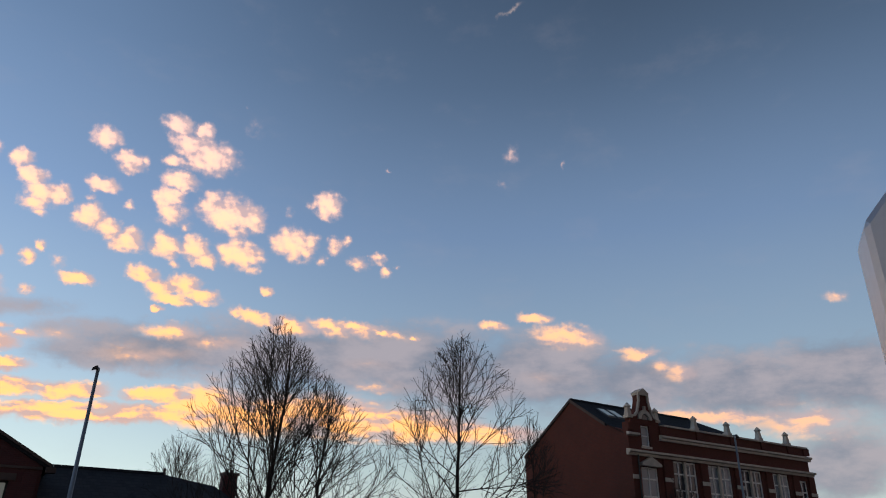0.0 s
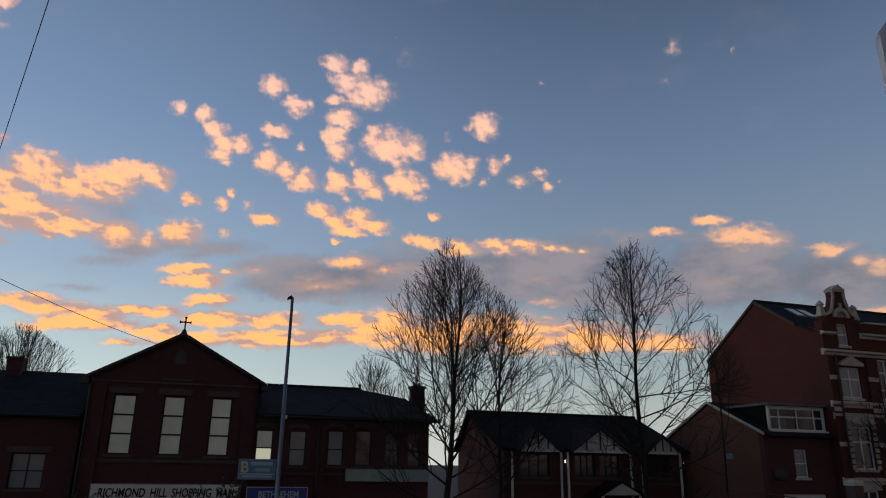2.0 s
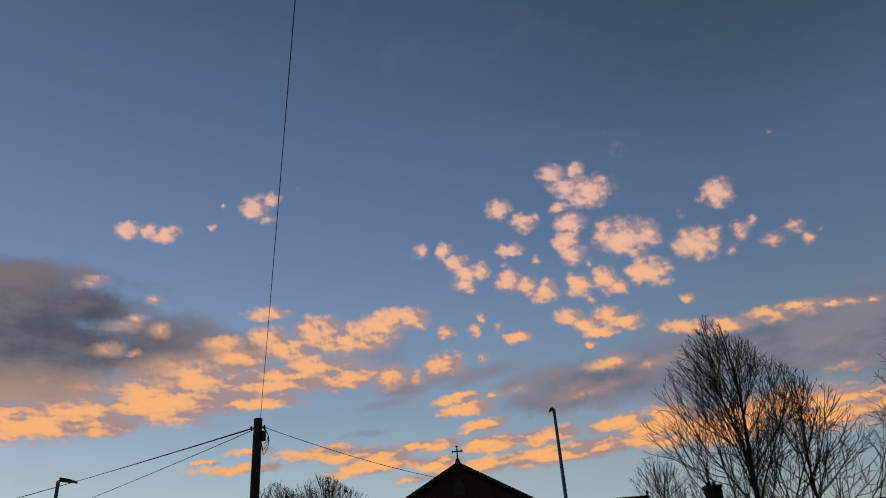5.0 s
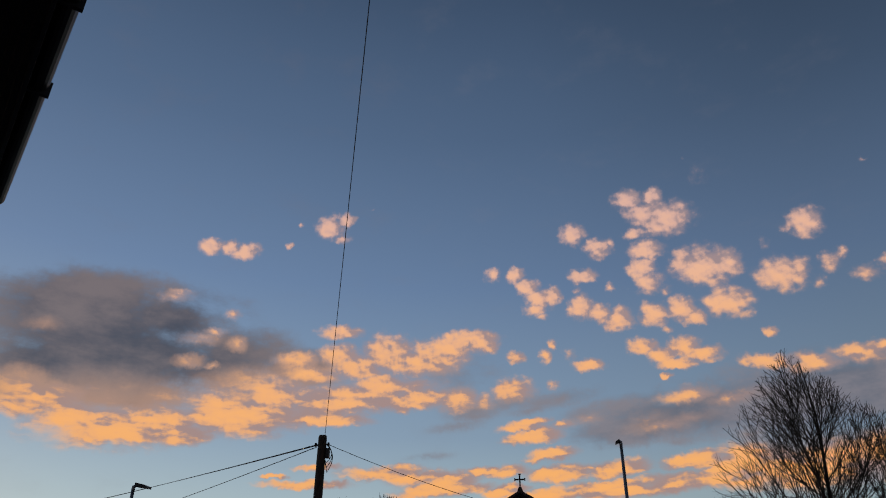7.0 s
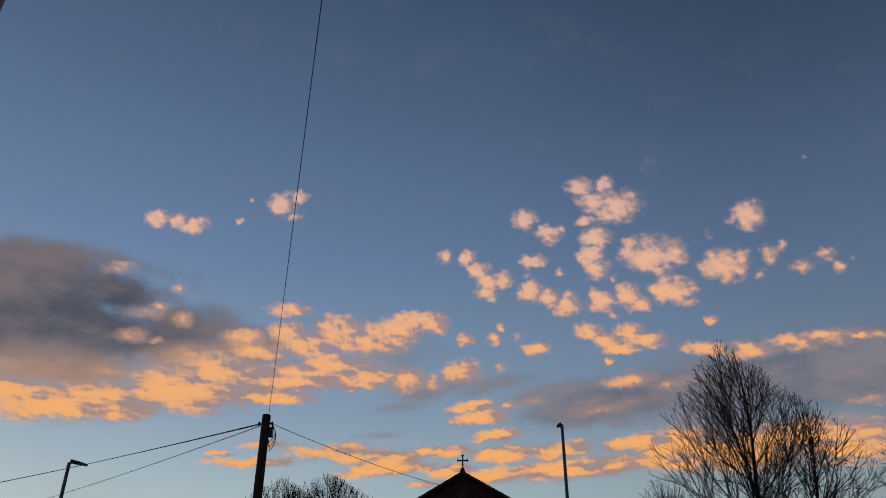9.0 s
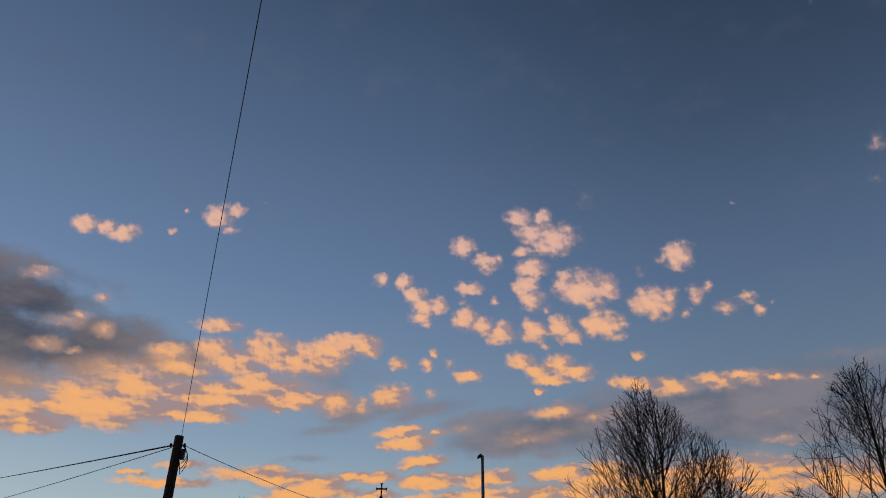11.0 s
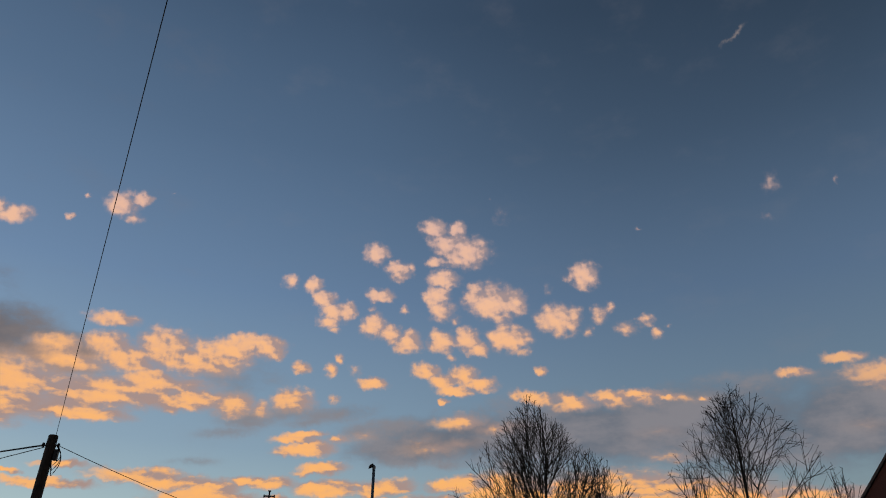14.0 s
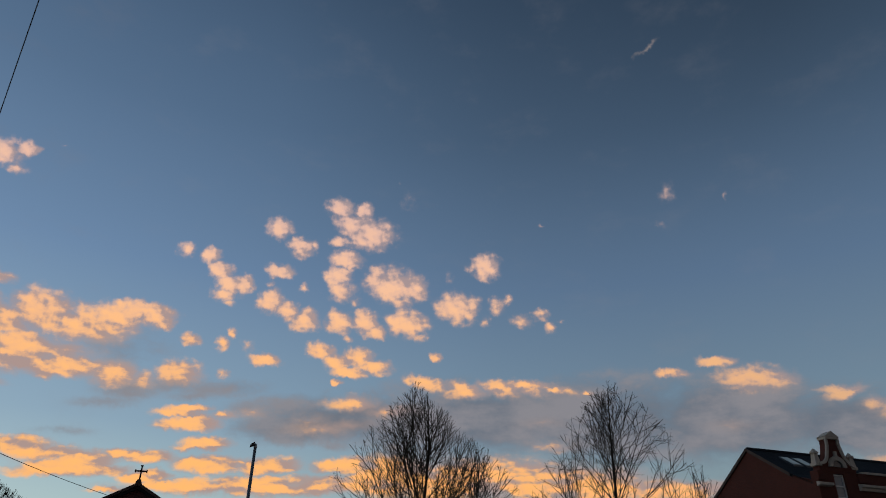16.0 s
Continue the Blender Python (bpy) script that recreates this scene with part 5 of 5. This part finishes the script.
def build_withered_leaves():
    """The last leaves that hang on one low bough of the second street tree."""
    rng = random.Random(4)
    bm = bm_new()
    for k in range(26):
        c = Vector((rng.gauss(14.4, 0.45), rng.gauss(26.2, 0.3), rng.gauss(5.2, 0.35)))
        a = Vector((rng.gauss(0, 1), rng.gauss(0, 1), rng.gauss(0, 1))).normalized() * rng.uniform(0.04, 0.075)
        b = a.orthogonal().normalized() * a.length * 0.6
        bm.faces.new([bm.verts.new(c + a), bm.verts.new(c + b), bm.verts.new(c - a), bm.verts.new(c - b + Vector((0, 0, 0.015)))])
    o = part("leaves", bm, DEAD)
    o.matrix_world = STREET
    tagged(o, "few withered brown leaves left on a bare bough", "leaves", kind="stuff")
    lines = []
    for k in range(5):
        lines.append(shoot(rng, Vector((17.0, 26.4, 3.3 + 0.2 * k)), Vector((-1, -0.1, 0.55 + 0.06 * k)), 3.4, 0.02, 0.008, 8, 0.08, -0.01))
    o = rods("boughs", lines, BARK, None, "thin low boughs of the bare street tree", 4, "stuff")
    o.matrix_world = STREET


build_withered_leaves()


def shrub(u, v, base, height, width, seed, label):
    """An evergreen shrub: stems and many pointed leaves."""
    rng = random.Random(seed)
    s = thing("evergreen_shrub", label, "shrub", STREET @ pose(u, v, base), "shrubs before the church")
    stems, tips = [], []
    for k in range(16):
        d = Vector((rng.gauss(0, 0.32), rng.gauss(0, 0.32), 1)).normalized()
        st = shoot(rng, Vector((rng.gauss(0, 0.1), rng.gauss(0, 0.1), 0)), d, height * rng.uniform(0.75, 1.05), 0.025, 0.008, 7, 0.08, 0.02)
        stems.append(st)
        tips += [point_on(st[0], rng.uniform(0.35, 1.0) * 0.999) for _ in range(26)]
    rods("stems", stems, BARK, s, sides=4, kind="stuff")
    bm = bm_new()
    for p, d in tips:
        a = off_axis(rng, d, radians(rng.uniform(35, 95)))
        a.x *= width
        l = rng.uniform(0.14, 0.34)
        w = a.cross(Vector((0, 0, 1))).normalized() * l * 0.16
        m = p + a * l * 0.5 + Vector((0, 0, 0.02))
        e = p + a * l - Vector((0, 0, l * 0.2))
        vs = [bm.verts.new(q) for q in (p, m + w, e, m - w)]
        bm.faces.new(vs)
    me_ob = part("leaves", bm, LEAF, s)
    tagged(me_ob, kind="stuff")
    return s


shrub(0.75, 27.6, GROUND, 3.05, 1.0, 41, "evergreen shrub with pointed leaves before the white sign")
shrub(-0.15, 27.9, GROUND, 2.55, 1.0, 42, "evergreen shrub with pointed leaves before the white sign")
shrub(-3.35, 27.3, GROUND, 2.65, 1.2, 43, "low evergreen shrub at the church's brick corner")
shrub(-3.9, 27.6, GROUND, 2.5, 1.2, 44, "low evergreen shrub at the church's brick corner")
shrub(1.45, 27.4, GROUND, 2.45, 1.0, 45, "evergreen shrub with pointed leaves beside the lamp column")


# ---------------------------------------------------------------- poles, lamps and cables
def street_lamp(u, v, top, arm, label, r=0.095):
    l = thing("street_lamp", label, "street lamp", STREET @ pose(u, v, GROUND), "street lamps")
    h = top - GROUND
    bm = bm_new()
    tube(bm, [(0, 0, 0), (0, 0, 1.5), (0, 0, 1.55), (0, 0, h - 0.1)], [r * 1.25, r * 1.25, r, r * 0.62], 12)
    part("column", bm, GALV, l, smooth=True)
    bm = bm_new()
    tube(bm, [(0, 0, h - 0.14), (0, 0, h - 0.04), (arm * 0.25, 0.0, h + 0.02)], [r * 0.75, r * 0.7, r * 0.45], 8)
    part("bracket", bm, GALV, l)
    bm = bm_new()
    s = 1 if arm > 0 else -1
    prism(bm, [(arm * 0.2, h - 0.05), (arm, h - 0.12), (arm, h - 0.06), (arm * 0.75, h + 0.0), (arm * 0.2, h + 0.07)][::s], -0.14, 0.14)
    part("lamp_head", bm, BLACK, l)
    boxed("door", GALV, l, -0.05, 0.05, -r * 1.25 - 0.012, -r * 1.25 + 0.01, 0.5, 1.1)
    return l


lamp = street_lamp(2.79, 30.5, 10.05, -0.22, "tall grey street lamp column before the church wing", 0.1)
boxed("sensor_box", WHITE, lamp, 0.08, 0.17, -0.1, 0.0, 5.35, 5.5, label="small pale box clamped to the column")
street_lamp(-13.36, 21.86, 7.21, 0.55, "grey street lamp with a short arm by the cables", 0.085)
street_lamp(36.0, 26.0, 10.2, 0.2, "slim grey street lamp before the tall brick building", 0.085)

POLE_U, POLE_V, POLE_TOP = -7.49, 22.98, 8.87


def build_telegraph_pole():
    t = thing("telegraph_pole", "dark wooden telegraph pole with cable fittings", "telegraph pole", STREET @ pose(POLE_U, POLE_V, GROUND))
    h = POLE_TOP - GROUND
    bm = bm_new()
    tube(bm, [(0, 0, 0), (0.02, 0, h * 0.5), (0, 0, h - 0.03), (0, 0, h)], [0.17, 0.155, 0.14, 0.12], 14)
    part("pole", bm, POLEWOOD, t, smooth=True)
    boxed("junction_box", BLACK, t, 0.15, 0.27, -0.05, 0.09, h - 0.75, h - 0.42, bevel=0.012)
    bm = bm_new()
    tube(bm, [(-0.22, 0, h - 0.32), (0.24, 0, h - 0.30)], 0.03, 8)
    part("bolt", bm, GALV, t)
    for k, x in enumerate((-0.22, 0.22)):
        bm = bm_new()
        tube(bm, [(x, 0, h - 0.36), (x, 0, h - 0.30), (x, 0, h - 0.24)], [0.03, 0.05, 0.03], 8)
        part("insulator", bm, BLACK, t)
    for k in range(3):
        bm = bm_new()
        n = 10
        pts = [(0.2 + 0.16 * math.sin(math.pi * i / n) + 0.03 * k, -0.03 * k, h - 0.35 - (0.55 + 0.16 * k) * (i / n)) for i in range(n + 1)]
        pts.append((0.12, 0, h - 0.75))
        tube(bm, pts, 0.012, 5)
        part("cable_loop", bm, CABLE, t)
    for k in range(5):
        z = 3 + 0.45 * k
        bm = bm_new()
        s = -1 if k % 2 else 1
        tube(bm, [(s * 0.14, 0, z), (s * 0.33, 0, z)], 0.012, 6)
        part("step_bolt", bm, GALV, t)
    return t


def cable(a, b, sag, r, label):
    bm = bm_new()
    a, b = Vector(a), Vector(b)
    n = 28
    tube(bm, [a.lerp(b, i / n) - Vector((0, 0, 4 * sag * (i / n) * (1 - i / n))) for i in range(n + 1)], r, 5)
    o = part("overhead_cable", bm, CABLE, smooth=True)
    tagged(o, label, "cable", "overhead cables")
    return o


build_telegraph_pole()
pole = STREET @ Vector((POLE_U, POLE_V, POLE_TOP))
cable(pole + Vector((0.08, 0, -0.12)), (5.46, -6.3, 15.69), 0.29, 0.009, "black telephone cable running overhead from the pole")
cable(pole + Vector((0.2, 0.06, -0.3)), STREET @ Vector((-2.58, 31.9, 7.85)), 0.12, 0.011, "black cable from the pole to the church gable")
for k, (dz, end) in enumerate(((-0.28, (-56.8, 38.8, 10.4)), (-0.31, (-56.8, 37.7, 10.1)), (-0.36, (-56.8, 46.0, 10.1)))):
    cable(pole + Vector((-0.2, 0, dz)), end, 0.2, 0.014, "black cable sagging from the wooden pole")


# ---------------------------------------------------------------- signs
def lettering(text, size, mat, parent, x, y, z, width=None, shear=0.0):
    c = bpy.data.curves.new("lettering", "FONT")
    c.body, c.size, c.extrude, c.shear, c.offset = text, size, 0.006, shear, 0.011
    tmp = bpy.data.objects.new("lettering", c)
    scene.collection.objects.link(tmp)
    me = bpy.data.meshes.new_from_object(tmp.evaluated_get(bpy.context.evaluated_depsgraph_get()))
    bpy.data.objects.remove(tmp)
    ob = new("lettering", me)
    me.materials.clear()
    me.materials.append(mat)
    s = 1.0
    if width:
        xs = [q.co.x for q in me.vertices]
        s = width / (max(xs) - min(xs))
    for q in me.vertices:
        q.co = Vector((x + q.co.x * s, y - q.co.z, z + q.co.y))
    ob.parent = parent
    return ob


def signboard(name, label, u0, u1, z0, z1, v, mat, rim):
    s = thing(name, label, "sign", STREET)
    boxed("board", mat, s, u0, u1, v, v + 0.05, z0, z1)
    for a in ((u0 - 0.03, u1 + 0.03, z1, z1 + 0.035), (u0 - 0.03, u1 + 0.03, z0 - 0.035, z0), (u0 - 0.03, u0, z0, z1), (u1, u1 + 0.03, z0, z1)):
        boxed("rim", rim, s, a[0], a[1], v - 0.012, v + 0.055, a[2], a[3])
    for x in (u0 + (u1 - u0) * 0.15, u0 + (u1 - u0) * 0.85):
        boxed("strut", TIMBER, s, x - 0.04, x + 0.04, v + 0.052, 31.995, (z0 + z1) / 2 - 0.04, (z0 + z1) / 2 + 0.04)
    return s


mall = signboard("shop_sign", "long white sign board with black capital lettering", -4.2, 1.35, 1.0, 2.2, 31.2, SIGN_WHITE, GALV)
lettering("RICHMOND  HILL  SHOPPING  MALL", 0.46, INK, mall, -3.95, 31.19, 1.74, 5.15, 0.1)
for k in range(9):
    boxed("text_bar", INK, mall, -3.9 + k * 0.52, -3.9 + k * 0.52 + 0.38, 31.19, 31.198, 1.42, 1.54)
beth = signboard("pale_blue_sign", "small pale blue sign with a cream capital letter", 1.25, 2.72, 2.45, 3.2, 31.4, SIGN_PALE, GALV)
lettering("B", 0.62, CREAM, beth, 1.30, 31.388, 2.70)
for x0, x1, z0, z1 in ((1.72, 2.6, 2.98, 3.12), (1.9, 2.5, 2.74, 2.86), (1.4, 2.6, 2.50, 2.58)):
    boxed("text_bar", PALE_INK, beth, x0, x1, 31.388, 31.398, z0, z1)
boxed("text_rule", SIGN_WHITE, beth, 1.3, 2.66, 31.388, 31.398, 2.62, 2.65)
blue = signboard("dark_blue_sign", "dark blue sign board with pale lettering", 1.66, 4.1, 1.1, 2.1, 31.3, SIGN_BLUE, PALE_INK)
lettering("BETHLEHEM", 0.36, PALE_INK, blue, 2.1, 31.288, 1.72, 1.65)
boxed("text_bar", PALE_INK, blue, 2.9, 3.9, 31.288, 31.298, 1.45, 1.55)
green = signboard("shop_fascia", "faded grey-green shop fascia behind bare branches", 5.8, 9.55, 2.4, 2.86, 31.75, SIGN_GREEN, GALV)

# ---------------------------------------------------------------- street edge
def gate_pillar(u, v):
    p = thing("gate_pillar", "pale stone gate pillar with a pointed cap", "pillar", STREET @ pose(u, v, GROUND))
    boxed("shaft", SOOTY, p, -0.25, 0.25, -0.25, 0.25, 0, 3.05, bevel=0.03)
    bm = bm_new()
    tube(bm, [(0, 0, 3.052), (0, 0, 3.2), (0, 0, 3.33)], [0.40, 0.38, 0.08], 4)
    part("cap", bm, STONE, p)


gate_pillar(25.8, 24.0)


def guard_rail():
    g = thing("guard_rail", "curved dark steel guard rail beside the street", "railing", STREET)
    pts = [(17.2 + 0.55 * k, 24.0, 1.88 + 0.36 * math.sin(math.pi * k / 12)) for k in range(13)]
    bm = bm_new()
    tube(bm, pts, 0.025, 6)
    part("rail", bm, SOOTY, g, smooth=True)
    for k in range(0, 13, 2):
        bm = bm_new()
        tube(bm, [(pts[k][0], 24.0, GROUND), (pts[k][0], 24.0, pts[k][2] - 0.03)], 0.025, 6)
        part("post", bm, SOOTY, g)


guard_rail()


# ---------------------------------------------------------------- close by the viewer
def build_totem():
    """A slim street totem an arm's length away; x runs along its face, y into it."""
    r = Matrix(((0.766, 0.643, 0, 0.428), (-0.643, 0.766, 0, 0.457), (0, 0, 1, 3.481), (0, 0, 0, 1)))
    t = thing("street_totem", "grey coated metal street totem with a clipped corner", "totem", r @ pose(0, 0, -1.881))
    z = 1.881
    bm = bm_new()
    o = [(0, 0), (0.62, 0), (0.62, z + 0.24), (0.20, z + 0.24), (0, z)]
    prism(bm, o, 0, 0.05)
    part("body", bm, PANEL, t, bevel=0.004)
    bm = bm_new()
    n = 5
    x0, x1, z0, z1, q = 0.052, 0.50, z - 0.105, z - 0.035, 0.016
    ring = []
    for cx, cz, s in ((x1 - q, z1 - q, 0), (x0 + q, z1 - q, 1), (x0 + q, z0 + q, 2), (x1 - q, z0 + q, 3)):
        ring += [(cx + q * math.cos((s + i / n) * math.pi / 2), cz + q * math.sin((s + i / n) * math.pi / 2)) for i in range(n + 1)]
    prism(bm, ring, -0.004, -0.0005)
    part("dark_inset", bm, SMOKED, t, "black glossy inset with rounded corners")


build_totem()


def build_near_house():
    """The house beside the viewer: x runs along its eaves, y into the house."""
    a = radians(62.3)
    dx, dy = Vector((-math.sin(a), math.cos(a), 0)), Vector((-math.cos(a), -math.sin(a), 0))
    m = Matrix(((dx.x, dy.x, 0, 0.40), (dx.y, dy.y, 0, 0.556), (0, 0, 1, 1.594), (0, 0, 0, 1)))
    h = thing("near_house", "brick house with dark eaves and gutter close by", "house", m)
    e = 4.82
    L = 6.3
    bm = bm_new()
    pierced(bm, 2.1, L - 0.25, -1.2, e - 0.12, 0.48, 0.78, [(2.9, 4.1, 2.6, 3.9), (2.9, 4.1, 0.3, 1.8), (4.7, 5.6, -0.2, 1.9)])
    part("front_wall", bm, BRICK, h)
    for x in (2.1, L - 0.55):
        bm = bm_new()
        prism_side(bm, [(0.782, -1.2), (8.5, -1.2), (8.5, e - 0.12), (4.6, e + 2.5), (0.782, e - 0.12)], x, x + 0.3)
        part("end_wall", bm, BRICK, h)
    boxed("back_wall", BRICK, h, 2.1, L - 0.25, 8.5, 8.8, -1.2, e - 0.12)
    for k in range(9):
        boxed("soffit_board", TIMBER, h, 1.95, L - 0.05, 0.06 + k * 0.047, 0.06 + k * 0.047 + 0.042, e - 0.115, e - 0.10)
    boxed("fascia", BLACK, h, 1.95, L, 0.03, 0.055, e - 0.13, e + 0.10)
    bm = bm_new()
    n = 8
    prism_side(bm, [(-0.03 - 0.06 * math.cos(math.pi * i / n) , e + 0.03 - 0.07 * math.sin(math.pi * i / n)) for i in range(n + 1)], 1.95, L)
    part("gutter", bm, BLACK, h, smooth=False)
    for k in range(3):
        x = L - 1.83 - k * 0.95
        boxed("gutter_bracket", BLACK, h, x, x + 0.03, -0.105, 0.03, e - 0.06, e + 0.06)
    s = 2.45 / 4.5
    bm = bm_new()
    slab(bm, (1.9, -0.02, e + 0.09), (L, -0.02, e + 0.09), (L, 4.6, e + 0.09 + 4.62 * s), (1.9, 4.6, e + 0.09 + 4.62 * s), 0.08)
    part("roof", bm, DARK_TILE, h)
    bm = bm_new()
    slab(bm, (1.9, 4.602, e + 0.09 + 4.62 * s), (L, 4.602, e + 0.09 + 4.62 * s), (L, 9.2, e + 0.09), (1.9, 9.2, e + 0.09), 0.08)
    part("roof", bm, DARK_TILE, h)
    for k in range(14):
        y = -0.06 + k * 0.33
        bm = bm_new()
        prism_side(bm, [(y, e + 0.10 + y * s), (y + 0.36, e + 0.10 + (y + 0.36) * s - 0.03), (y + 0.36, e + 0.15 + (y + 0.36) * s - 0.03), (y, e + 0.16 + y * s)], L - 0.05, L + 0.06)
        part("verge_tile", bm, DARK_TILE, h)
    for a0, b0, c0, d0 in ((2.9, 4.1, 2.6, 3.9), (2.9, 4.1, 0.3, 1.8)):
        window(h, a0, b0, c0, d0, 0.56, 2, 2, GLASS, WHITE, 0.06, sill=STONE)
    boxed("door", TIMBER, h, 4.7, 5.6, 0.56, 0.61, -0.2, 1.9)
    return h


build_near_house()
